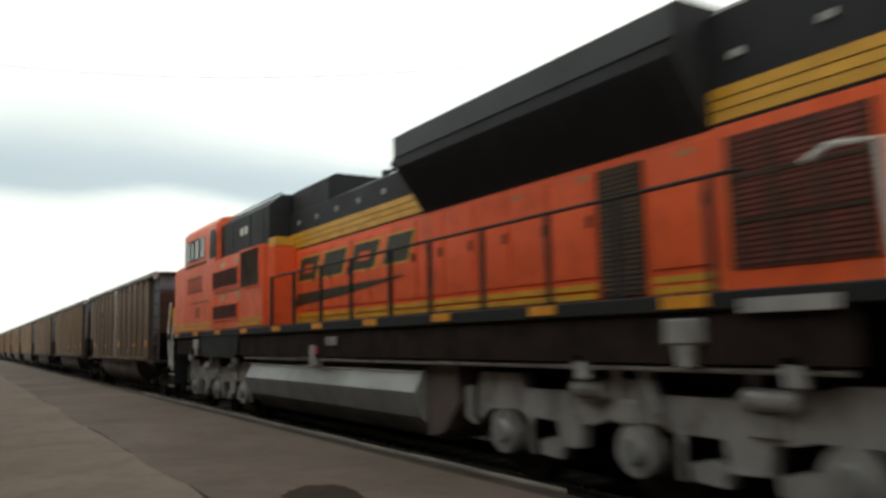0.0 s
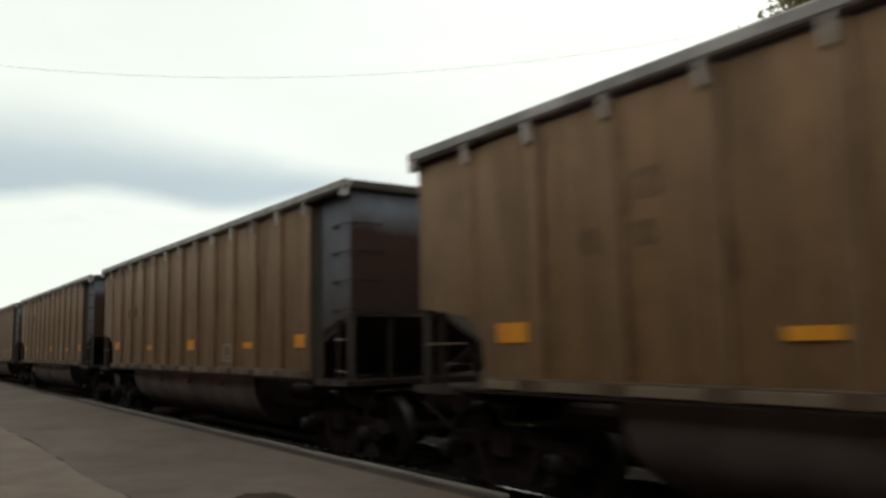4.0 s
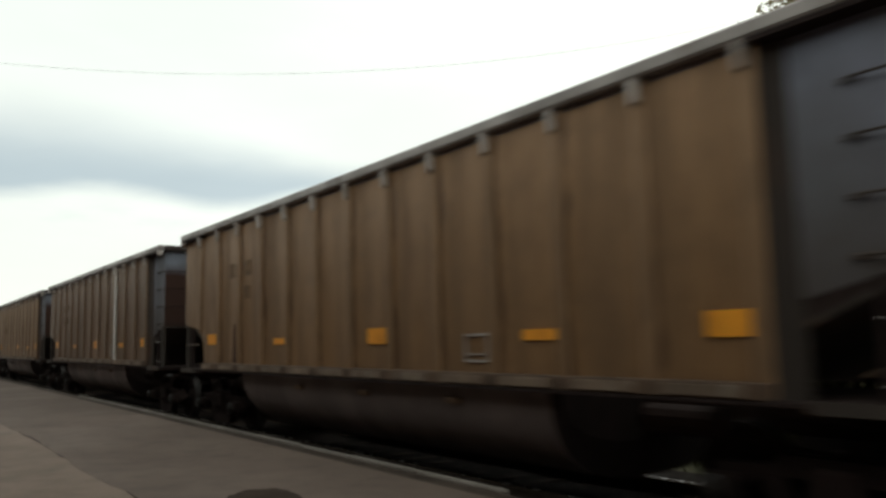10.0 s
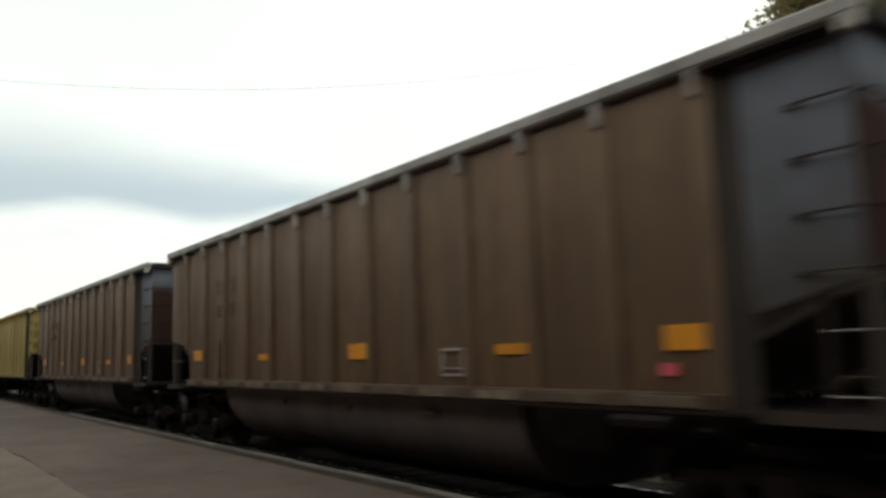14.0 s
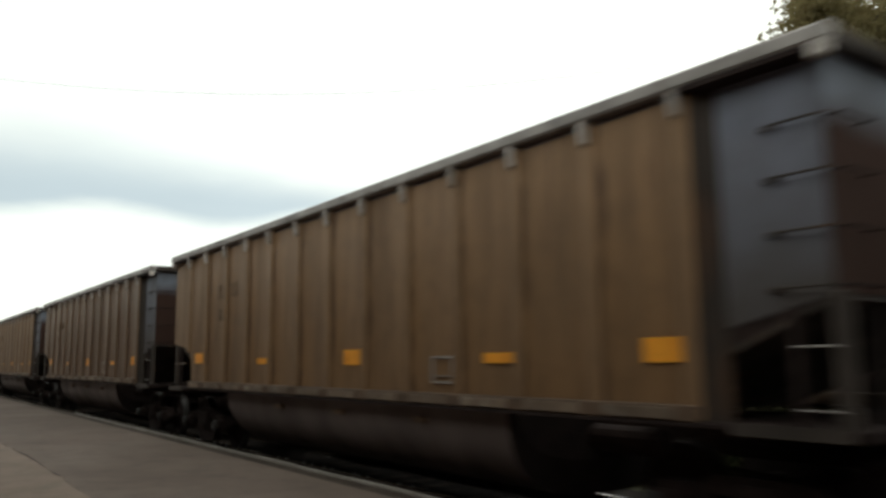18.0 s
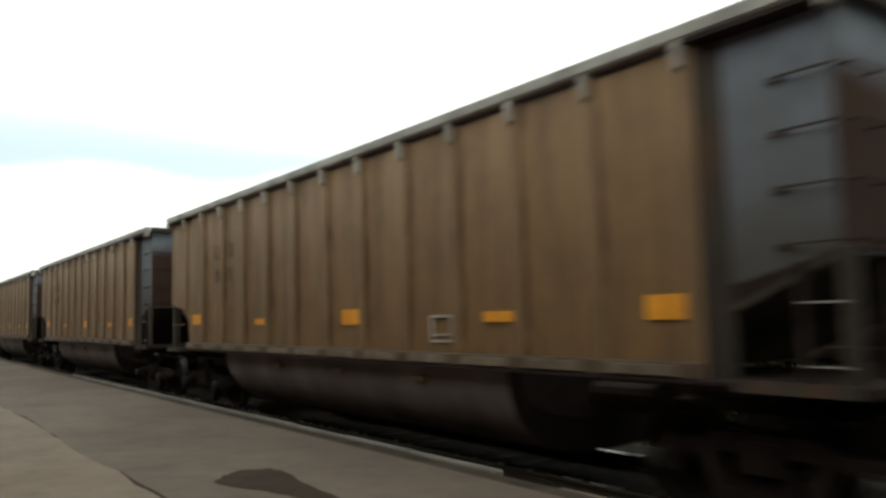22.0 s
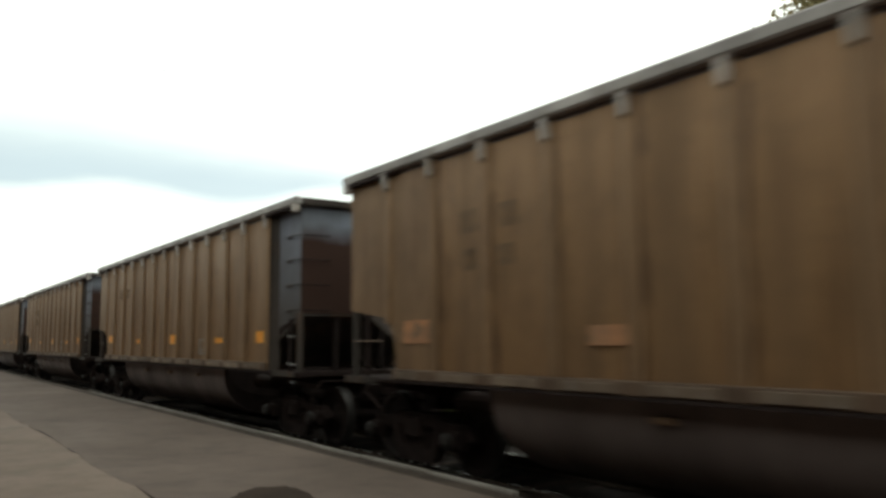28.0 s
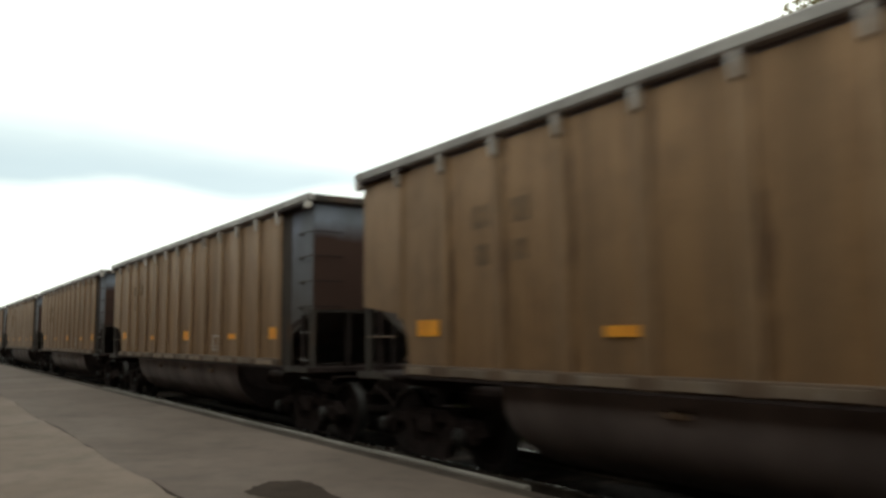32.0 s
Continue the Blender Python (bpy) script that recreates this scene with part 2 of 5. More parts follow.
SILVER = material("silver_truck_paint", (0.54, 0.51, 0.50), 0.45, 0.2, second=(0.32, 0.30, 0.285), amount=0.9, scale=2.5, streak=2,
                  third=(0.08, 0.065, 0.055), third_amount=0.7, third_scale=4.0)
TANK = material("grey_fuel_tank", (0.38, 0.37, 0.36), 0.4, 0.2, second=(0.26, 0.25, 0.24), amount=0.8, scale=0.8, bump=0.05)
GRILLE = material("dark_red_grille", (0.15, 0.022, 0.010), 0.7, 0.0, second=(0.06, 0.02, 0.012), amount=0.9, scale=3.0)
BROWNDOOR = material("sooty_brown_grille", (0.075, 0.04, 0.02), 0.7, 0.1, second=(0.04, 0.025, 0.016), amount=0.9, scale=3.0)
GREENBLACK = material("dark_green_decal", (0.035, 0.032, 0.014), 0.5, 0.0, second=(0.05, 0.03, 0.014), scale=5.0, bump=0.03)
FIGURES = material("worn_dark_figures", (0.20, 0.045, 0.012), 0.5, 0.0, second=(0.42, 0.06, 0.012), amount=0.9, scale=4.0, bump=0.03)
CONCRETE = material("worn_platform_surface", (0.165, 0.120, 0.097), 0.85, 0.0, second=(0.122, 0.089, 0.073), amount=0.9, scale=0.35,
                    third=(0.094, 0.07, 0.056), third_amount=0.45, third_scale=1.1, bump=0.35, bump_scale=35, spread=0.0, spec=0.3)
PALE = material("pale_tan_concrete", (0.228, 0.168, 0.130), 0.85, 0.0, second=(0.185, 0.136, 0.106), amount=0.9, scale=0.5,
                third=(0.11, 0.088, 0.068), third_amount=0.4, third_scale=1.4, bump=0.35, bump_scale=40, spread=0.0, spec=0.3)
KERB = material("light_edge_concrete", (0.21, 0.18, 0.155), 0.8, 0.0, second=(0.14, 0.118, 0.10), amount=0.9, scale=1.5, bump=0.3, bump_scale=45, spread=0.1)
EDGEDIRT = material("dirty_edge_asphalt", (0.075, 0.056, 0.045), 0.9, 0.0, second=(0.045, 0.034, 0.028), amount=0.9, scale=1.3, bump=0.4, bump_scale=35, spread=0.0, spec=0.1)
PATCH = material("dark_damp_patch", (0.05, 0.036, 0.028), 0.9, 0.0, second=(0.068, 0.05, 0.04), amount=0.9, scale=3.0, bump=0.2, spec=0.05)
# Near-black stone: the shade on the ground by the train is in this colour.
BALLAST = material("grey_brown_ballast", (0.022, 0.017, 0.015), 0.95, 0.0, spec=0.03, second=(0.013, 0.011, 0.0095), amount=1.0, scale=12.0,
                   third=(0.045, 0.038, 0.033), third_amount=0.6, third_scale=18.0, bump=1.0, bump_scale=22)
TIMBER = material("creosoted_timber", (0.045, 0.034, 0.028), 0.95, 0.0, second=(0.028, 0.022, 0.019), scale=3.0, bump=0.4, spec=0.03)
SOIL = material("dry_grass_ground", (0.09, 0.08, 0.042), 0.95, 0.0, second=(0.055, 0.06, 0.026), amount=1.0, scale=0.25,
                third=(0.12, 0.095, 0.06), third_amount=0.6, third_scale=0.8, bump=0.6, bump_scale=8)
BARK = material("grey_brown_bark", (0.10, 0.078, 0.058), 0.95, 0.0, second=(0.055, 0.044, 0.034), amount=1.0, scale=5.0, streak=4, bump=0.8, bump_scale=18)
POLEWOOD = material("weathered_pole_timber", (0.11, 0.09, 0.07), 0.9, 0.0, second=(0.06, 0.05, 0.04), scale=4.0, streak=6, bump=0.4)
LEAF = material("olive_brown_leaf", (0.098, 0.088, 0.036), 0.75, 0.0, second=(0.11, 0.075, 0.032), amount=1.0, scale=0.8, third=(0.15, 0.085, 0.03),
                third_amount=0.6, third_scale=2.0, bump=0.0, spread=0.1, spec=0.2)
_n = LEAF.node_tree
_t, _m = _n.nodes.new("ShaderNodeBsdfTranslucent"), _n.nodes.new("ShaderNodeMixShader")
_t.inputs[0].default_value = (0.30, 0.25, 0.12, 1)
_m.inputs[0].default_value = 0.45
_n.links.new(_n.nodes["Principled BSDF"].outputs[0], _m.inputs[1])
_n.links.new(_t.outputs[0], _m.inputs[2])
_n.links.new(_m.outputs[0], _n.nodes["Material Output"].inputs[0])
# The blue tint stands for sky reflected in the bare end sheet.
ENDWALL = material("dust_and_shade_end_sheet", (0.23, 0.245, 0.29), 0.8, 0.0, second=(0.16, 0.163, 0.178), amount=0.9, scale=1.5, streak=3, spread=0.06, spec=0.08)


def browned_below(m, base, low, high, ragged=1.5):
    """A darker brown laid over the lower part of a sheet, up to a ragged line between low and high."""
    nt = m.node_tree
    N, L = nt.nodes.new, nt.links.new
    b = nt.nodes["Principled BSDF"]
    under = b.inputs["Base Color"].links[0].from_socket
    co, sep, add, n, r, mx = (N("ShaderNode" + q) for q in ("TexCoord", "SeparateXYZ", "Math", "TexNoise", "MapRange", "Mix"))
    L(co.outputs["Object"], sep.inputs[0])
    L(co.outputs["Object"], n.inputs["Vector"])
    n.inputs["Scale"].default_value, n.inputs["Detail"].default_value = 1.7, 7
    add.operation = "MULTIPLY_ADD"
    L(n.outputs[0], add.inputs[0])
    add.inputs[1].default_value = -ragged
    L(sep.outputs[2], add.inputs[2])
    L(add.outputs[0], r.inputs[0])
    for i, q in enumerate((low - ragged / 2, high - ragged / 2, 1.0, 0.0)):
        r.inputs[i + 1].default_value = q
    mx.data_type = "RGBA"
    L(r.outputs[0], mx.inputs["Factor"])
    L(under, mx.inputs["A"])
    mx.inputs["B"].default_value = (*base, 1)
    L(mx.outputs["Result"], b.inputs["Base Color"])
    return m


def rusty_runs(m, colour, strength, wander=0.34, reach=(-0.225, -0.175)):
    """Rust runs that come down beside the seam of a sheet and its post, broken and wavering."""
    nt = m.node_tree
    N, L = nt.nodes.new, nt.links.new
    b = nt.nodes["Principled BSDF"]
    under = b.inputs["Base Color"].links[0].from_socket
    co, info, sep, comb, add, mp, n, n2 = (N("ShaderNode" + q) for q in ("TexCoord", "ObjectInfo", "SeparateXYZ", "CombineXYZ", "VectorMath", "Mapping", "TexNoise", "TexNoise"))
    edge, broken, wave, mul, mx = (N("ShaderNode" + q) for q in ("MapRange", "MapRange", "Math", "Math", "Mix"))
    L(co.outputs["Object"], sep.inputs[0])
    for i in range(3):
        comb.inputs[i].default_value = 0.0
    L(info.outputs["Random"], comb.inputs[1])
    L(co.outputs["Object"], add.inputs[0])
    L(comb.outputs[0], add.inputs[1])
    mp.inputs["Scale"].default_value = (2.2, 40.0, 0.75)
    L(add.outputs[0], mp.inputs[0])
    for q, v, d in ((n, 1.6, 5), (n2, 2.4, 6)):
        L(mp.outputs[0], q.inputs["Vector"])
        q.inputs["Scale"].default_value, q.inputs["Detail"].default_value = v, d
    wave.operation = "MULTIPLY_ADD"
    L(n.outputs[0], wave.inputs[0])
    wave.inputs[1].default_value = wander
    L(sep.outputs[0], wave.inputs[2])
    L(wave.outputs[0], edge.inputs[0])
    for i, q in enumerate((*reach, 1.0, 0.0)):
        edge.inputs[i + 1].default_value = q
    L(n2.outputs[0], broken.inputs[0])
    for i, q in enumerate((0.36, 0.55, 0.0, strength)):
        broken.inputs[i + 1].default_value = q
    mul.operation = "MULTIPLY"
    L(edge.outputs[0], mul.inputs[0])
    L(broken.outputs[0], mul.inputs[1])
    mx.data_type = "RGBA"
    L(mul.outputs[0], mx.inputs["Factor"])
    L(under, mx.inputs["A"])
    mx.inputs["B"].default_value = (*colour, 1)
    L(mx.outputs["Result"], b.inputs["Base Color"])


rusty_runs(DUST, (0.075, 0.034, 0.015), 0.9)
rusty_runs(DUSTGREY, (0.062, 0.033, 0.019), 0.85)
# The brown below is coal dust and the next car's shade in one.
browned_below(ENDWALL, (0.058, 0.032, 0.025), UP_Z + 2.97, UP_Z + 3.3, 0.35)
# Sky reflection is put into this sheet's blue base; dust covers it below.
ENDBAY = browned_below(material("dusty_sky_tinted_sheet", (0.198, 0.204, 0.258), 0.55, 0.2, second=(0.13, 0.13, 0.14), amount=0.9, scale=1.5, streak=3, spread=0.06),
                (0.082, 0.069, 0.065), UP_Z + 1.7, UP_Z + 3.3)
CREAMPLATE = material("pale_yellow_notice", (0.55, 0.50, 0.28), 0.6, second=(0.42, 0.36, 0.2), scale=6.0, bump=0.03)
BACKWALL = material("dull_brown_brick_wall", (0.12, 0.085, 0.068), 0.85, second=(0.09, 0.064, 0.05), scale=1.2, bump=0.3, bump_scale=12)
# Hedge leaves darkened in colour for the shade they stand in behind the train.
HEDGE = material("shaded_hedge_leaf", (0.019, 0.020, 0.009), 0.85, 0.0, second=(0.023, 0.018, 0.01), amount=1.0, scale=0.8, third=(0.034, 0.026, 0.012), third_amount=0.5, third_scale=2.0, bump=0.0, spec=0.05)
WEED = material("dark_green_weed", (0.026, 0.03, 0.012), 0.85, 0.0, second=(0.04, 0.032, 0.016), amount=1.0, scale=0.8, bump=0.0, spec=0.05)
WIRE = material("dark_cable", (0.03, 0.027, 0.03), 0.6, bump=0.0)
GLASS = bpy.data.materials.new("cab_window_glass")
GLASS.use_nodes = True
_g = GLASS.node_tree.nodes["Principled BSDF"]
_g.inputs["Base Color"].default_value, _g.inputs["Roughness"].default_value = (0.11, 0.11, 0.09, 1), 0.12
_g.inputs["Transmission Weight"].default_value, _g.inputs["IOR"].default_value = 0.35, 1.45


# ---- mesh tools ----
class Form:
    """Gathers vertices and faces of one part."""

    def __init__(self, dz=0.0):
        self.v, self.f, self.dz = [], [], dz

    def add(self, vs, fs):
        n = len(self.v)
        self.v += [(x, y, z + self.dz) for x, y, z in vs]
        self.f += [tuple(i + n for i in f) for f in fs]
        return self

    def box(self, x0, x1, y0, y1, z0, z1, c=0.0):
        """A box with edges chamfered by c."""
        if c <= 0:
            vs = [(x, y, z) for x in (x0, x1) for y in (y0, y1) for z in (z0, z1)]
            return self.add(vs, [(0, 1, 3, 2), (4, 6, 7, 5), (0, 4, 5, 1), (2, 3, 7, 6), (0, 2, 6, 4), (1, 5, 7, 3)])
        bm = bmesh.new()
        bmesh.ops.create_cube(bm, size=1.0)
        for q in bm.verts:
            q.co = ((x0 + x1) / 2 + q.co.x * (x1 - x0), (y0 + y1) / 2 + q.co.y * (y1 - y0), (z0 + z1) / 2 + q.co.z * (z1 - z0))
        bmesh.ops.bevel(bm, geom=bm.edges[:], offset=c, segments=1, affect="EDGES")
        bm.verts.index_update()
        self.add([tuple(q.co) for q in bm.verts], [tuple(q.index for q in p.verts) for p in bm.faces])
        bm.free()
        return self

    def prism(self, axis, pts, a, b):
        """The polygon pts drawn out along axis from a to b; pts are the two other coordinates in order."""
        def place(p, q):
            return {"x": (q, p[0], p[1]), "y": (p[0], q, p[1]), "z": (p[0], p[1], q)}[axis]
        n = len(pts)
        vs = [place(p, a) for p in pts] + [place(p, b) for p in pts]
        fs = [tuple(range(n))[::-1], tuple(range(n, 2 * n))] + [(i, (i + 1) % n, n + (i + 1) % n, n + i) for i in range(n)]
        return self.add(vs, fs)

    def rod(self, a, b, r, n=8, r2=None):
        a, b = Vector(a), Vector(b)
        d = (b - a).normalized()
        u = d.orthogonal().normalized()
        w = d.cross(u)
        r2 = r if r2 is None else r2
        vs = []
        for p, q in ((a, r), (b, r2)):
            vs += [tuple(p + (u * math.cos(2 * math.pi * i / n) + w * math.sin(2 * math.pi * i / n)) * q) for i in range(n)]
        return self.add(vs, [tuple(range(n))[::-1], tuple(range(n, 2 * n))] + [(i, (i + 1) % n, n + (i + 1) % n, n + i) for i in range(n)])

    def bent(self, pts, r, n=6):
        return self.tube(pts, r, n)

    def tube(self, pts, r, n=6):
        """One unbroken round bar through pts."""
        vs, m = [], len(pts)
        for i, p in enumerate(pts):
            d = (Vector(pts[min(i + 1, m - 1)]) - Vector(pts[max(i - 1, 0)])).normalized()
            u = d.cross(Vector((0.31, 0.17, 0.93))).normalized()
            w = d.cross(u)
            vs += [tuple(Vector(p) + (u * math.cos(2 * math.pi * k / n) + w * math.sin(2 * math.pi * k / n)) * r) for k in range(n)]
        fs = [(i * n + k, i * n + (k + 1) % n, (i + 1) * n + (k + 1) % n, (i + 1) * n + k) for i in range(m - 1) for k in range(n)]
        return self.add(vs, fs + [tuple(range(n))[::-1], tuple(range((m - 1) * n, m * n))])

    def lathe(self, centre, prof, n=20):
        """prof: (y, radius) pairs turned round an axle along y."""
        cx, cy, cz = centre
        m = len(prof)
        vs = [(cx + r * math.cos(2 * math.pi * i / n), cy + y, cz + r * math.sin(2 * math.pi * i / n)) for y, r in prof for i in range(n)]
        fs = [(k * n + i, k * n + (i + 1) % n, (k + 1) * n + (i + 1) % n, (k + 1) * n + i) for k in range(m - 1) for i in range(n)]
        fs += [tuple(range(n))[::-1], tuple(range((m - 1) * n, m * n))]
        return self.add(vs, fs)

    def mesh(self, name, smooth=False):
        me = bpy.data.meshes.new(name)
        me.from_pydata(self.v, [], self.f)
        bm = bmesh.new()
        bm.from_mesh(me)
        bmesh.ops.recalc_face_normals(bm, faces=bm.faces[:])
        bm.to_mesh(me)
        bm.free()
        if smooth:
            me.shade_smooth()
            me.set_sharp_from_angle(angle=radians(35))
        return me


MESHES = {}


def shared(key, make, smooth=False):
    """The mesh named key, made once."""
    if key not in MESHES:
        MESHES[key] = make().mesh(key, smooth)
    return MESHES[key]


def part(name, me, mat, parent, at=(0, 0, 0), label="", turn=0.0):
    """One mesh object under a thing or a part."""
    ob = new(name, me)
    ob.parent = parent
    ob.location = at
    if turn:
        ob.rotation_euler = (0, 0, radians(turn))
    if not me.materials:
        me.materials.append(mat)
    if me.materials[0] is not mat:
        ob.material_slots[0].link = "OBJECT"
        ob.material_slots[0].material = mat
    if label:
        ob["label"] = label
    return ob


# ---- ground, track and platform ----
def build_ground():
    n, size = 60, 900.0
    f = Form()
    vs = []
    for i in range(n + 1):
        for j in range(n + 1):
            x, y = [(abs(2 * q / n - 1) ** 2.2) * (1 if q * 2 > n else -1) * size for q in (i, j)]
            h = 0.0 if abs(y - 7) < 14 else 0.35 * noise.noise(Vector((x * 0.03, y * 0.03, 0)))
            vs.append((x, y + 7, GROUND_Z + h - 0.05))
    f.add(vs, [(i * (n + 1) + j, (i + 1) * (n + 1) + j, (i + 1) * (n + 1) + j + 1, i * (n + 1) + j + 1) for i in range(n) for j in range(n)])
    ground = new("ground", f.mesh("ground", True))
    ground.data.materials.append(SOIL)
    tagged(ground, "dry grass and bare soil beside the railway", "ground", kind="structure")
    # ballast bed
    b = Form()
    rnd = random.Random(3)
    xs = [-320 + i * 1.0 for i in range(420)]
    prof = [(4.96, -0.40), (5.3, -0.36), (6.0, -0.37), (6.72, -0.38), (7.4, -0.37), (8.2, -0.36), (9.0, -0.45), (9.9, -0.62)]
    vs = [(x, y, z + (rnd.random() - 0.5) * 0.035) for x in xs for y, z in prof]
    m = len(prof)
    b.add(vs, [(i * m + j, (i + 1) * m + j, (i + 1) * m + j + 1, i * m + j + 1) for i in range(len(xs) - 1) for j in range(m - 1)])
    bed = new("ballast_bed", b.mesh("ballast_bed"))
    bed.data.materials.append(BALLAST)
    tagged(bed, "grey-brown crushed stone ballast under the track", "ballast", kind="stuff")
    # the two rails, each with head, web and foot
    pr = [(-0.07, -0.17), (0.07, -0.17), (0.07, -0.155), (0.012, -0.13), (0.012, -0.045), (0.036, -0.035), (0.036, -0.006), (0.028, 0.0),
          (-0.028, 0.0), (-0.036, -0.006), (-0.036, -0.035), (-0.012, -0.045), (-0.012, -0.13), (-0.07, -0.155)]
    me = Form().prism("x", pr, -320, 100).mesh("rail")
    for s in (-1, 1):
        rail = new("rail", me)
        rail.location = (0, TRACK_Y + s * 0.755, RAIL_Z)
        if not me.materials:
            me.materials.append(RAILSIDE)
        part("running_surface", shared("running_surface", lambda: Form().box(-320, 100, -0.027, 0.027, -0.001, 0.002)), BRIGHT, rail)
        tagged(rail, "rusty steel rail with a polished running surface", "rail", "rails of the track", "structure")
    sl = shared("sleeper", lambda: Form().box(-0.115, 0.115, -1.3, 1.3, -0.17, 0.0, 0.012))
    track = tagged(new("track_sleepers"), "dark creosoted timber sleepers bedded in ballast", "sleepers", kind="structure")
    for i in range(110):
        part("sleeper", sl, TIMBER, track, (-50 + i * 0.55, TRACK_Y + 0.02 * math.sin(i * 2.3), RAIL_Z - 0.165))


STAIN = [(-7.32, 2.62), (-7.52, 2.82), (-7.63, 3.0), (-7.56, 3.26), (-7.35, 3.30), (-6.95, 3.27), (-6.4, 3.2), (-5.95, 3.2), (-5.45, 3.12), (-5.6, 2.97), (-6.15, 2.9), (-6.6, 2.79), (-7.08, 2.61)]


def build_platform():
    pf = new("platform", Form().box(-330, 100, 1.6, EDGE_Y - 0.31, -0.5, 0.0).mesh("platform"))
    pf.data.materials.append(CONCRETE)
    tagged(pf, "worn grey-brown asphalt station platform surface", "platform", kind="structure")
    rim = new("platform_edge", Form().box(-330, 100, EDGE_Y - 0.31, EDGE_Y - 0.093, -0.5, -0.006).mesh("platform_edge"))
    rim.data.materials.append(EDGEDIRT)
    tagged(rim, "dark dirty asphalt strip along the platform edge", "platform edge", kind="structure")
    # edging stones, from where they begin to where they end
    kerb = tagged(new("kerb"), "row of light concrete edging stones along the platform edge", "kerb", kind="structure")
    k = shared("kerb_stone", lambda: Form().box(-0.745, 0.745, EDGE_Y - 0.09, EDGE_Y + 0.004, -0.5, 0.024, 0.016))
    rnd = random.Random(8)
    for i in range(13):
        part("kerb_stone", k, KERB, kerb, (-24.6 + 1.5 * i, rnd.uniform(-0.006, 0.006), rnd.uniform(-0.006, 0.004)))
    k2 = shared("low_kerb_stone", lambda: Form().box(-1.49, 1.49, EDGE_Y - 0.09, EDGE_Y + 0.004, -0.5, -0.008, 0.014))
    for i in list(range(-40, 0)) + list(range(7, 12)):
        x = -25.35 + 3.0 * i + 1.5 if i < 0 else -5.1 + 3.0 * (i - 7) + 1.5
        part("low_kerb_stone", k2, CONCRETE, kerb, (x, rnd.uniform(-0.01, 0.01), rnd.uniform(-0.008, 0.0)))
    # pale concrete with a worn, wavering edge
    def edge(x):
        return 2.0 + 0.06 * noise.noise(Vector((x * 0.45, 3.1, 0))) + 0.05 * noise.noise(Vector((x * 1.7, 8.4, 0)))

    def strip(y0, y1, z):
        f = Form()
        xs = [-330, -120, -60] + [-40 + 0.4 * i for i in range(110)] + [30, 100]
        vs = [q for x in xs for q in ((x, y0(x), z), (x, y1(x), z), (x, y0(x), -0.4), (x, y1(x), -0.4))]
        for i in range(len(xs) - 1):
            a, b = 4 * i, 4 * i + 4
            f.f += [(a, b, b + 1, a + 1), (a + 1, b + 1, b + 3, a + 3), (a + 2, a + 3, b + 3, b + 2), (a, a + 2, b + 2, b)]
        f.v = vs
        return f
    pale = new("pavement", strip(lambda x: -40.0, edge, 0.010).mesh("pavement"))
    pale.data.materials.append(PALE)
    tagged(pale, "pale tan concrete pavement along the platform", "pavement", kind="structure")
    joint = new("joint_seam", strip(lambda x: edge(x) - 0.05, lambda x: edge(x) + 0.012 + 0.09 * max(0.0, noise.noise(Vector((x * 1.9, 1.4, 0))) - 0.1) + 0.045 * max(0.0, 1 - abs(x + 7.2) / 1.4), 0.004).mesh("joint_seam"))
    joint.data.materials.append(PATCH)
    tagged(joint, "dark dirt-filled seam between asphalt and pale concrete", "seam", kind="structure")
    f = Form()
    rnd = random.Random(5)
    rim = []
    for (x0, y0), (x1, y1) in zip(STAIN, STAIN[1:] + STAIN[:1]):
        for k in range(4):
            u = k / 4
            rim.append((x0 + (x1 - x0) * u + rnd.uniform(-0.03, 0.03), y0 + (y1 - y0) * u + rnd.uniform(-0.02, 0.02), 0.004))
    f.add(rim, [tuple(range(len(rim)))])
    stain = new("damp_patch", f.mesh("damp_patch"))
    stain.data.materials.append(PATCH)
    tagged(stain, "dark damp stain on the platform asphalt", "stain", kind="stuff")


def build_light_block():
    """Wall and roof added unseen behind the camera close the place and cut sky light."""
    wall = new("wall_south", Form().box(-75.0, 34.0, -5.2, -4.9, 0.011, 4.6).mesh("wall_south"))
    wall.data.materials.append(BACKWALL)
    tagged(wall, "plain brown wall added out of view along the back of the platform", "wall", kind="structure")
    shade_roof = new("eaves", Form().box(-75.4, 34.4, -6.0, -0.2, 4.603, 4.78, 0.02).mesh("eaves"))
    shade_roof.data.materials.append(TUB)
    tagged(shade_roof, "plain dark roof slab added out of view to cut sky light on the car sides", "eaves", kind="structure")


build_ground()
build_platform()
build_light_block()

# ---- gondola cars ----
# Lengths along a car run from its trailing gap (0) to its leading gap (PITCH); heights from the platform.
HALF = PITCH / 2
RIM, SHEET, BOTTOM = 3.69, -1.50, 0.945
POSTS = [1.90 + 1.015 * i for i in range(13)]
UP = -RAIL_Z


def gx(x):
    return x - HALF


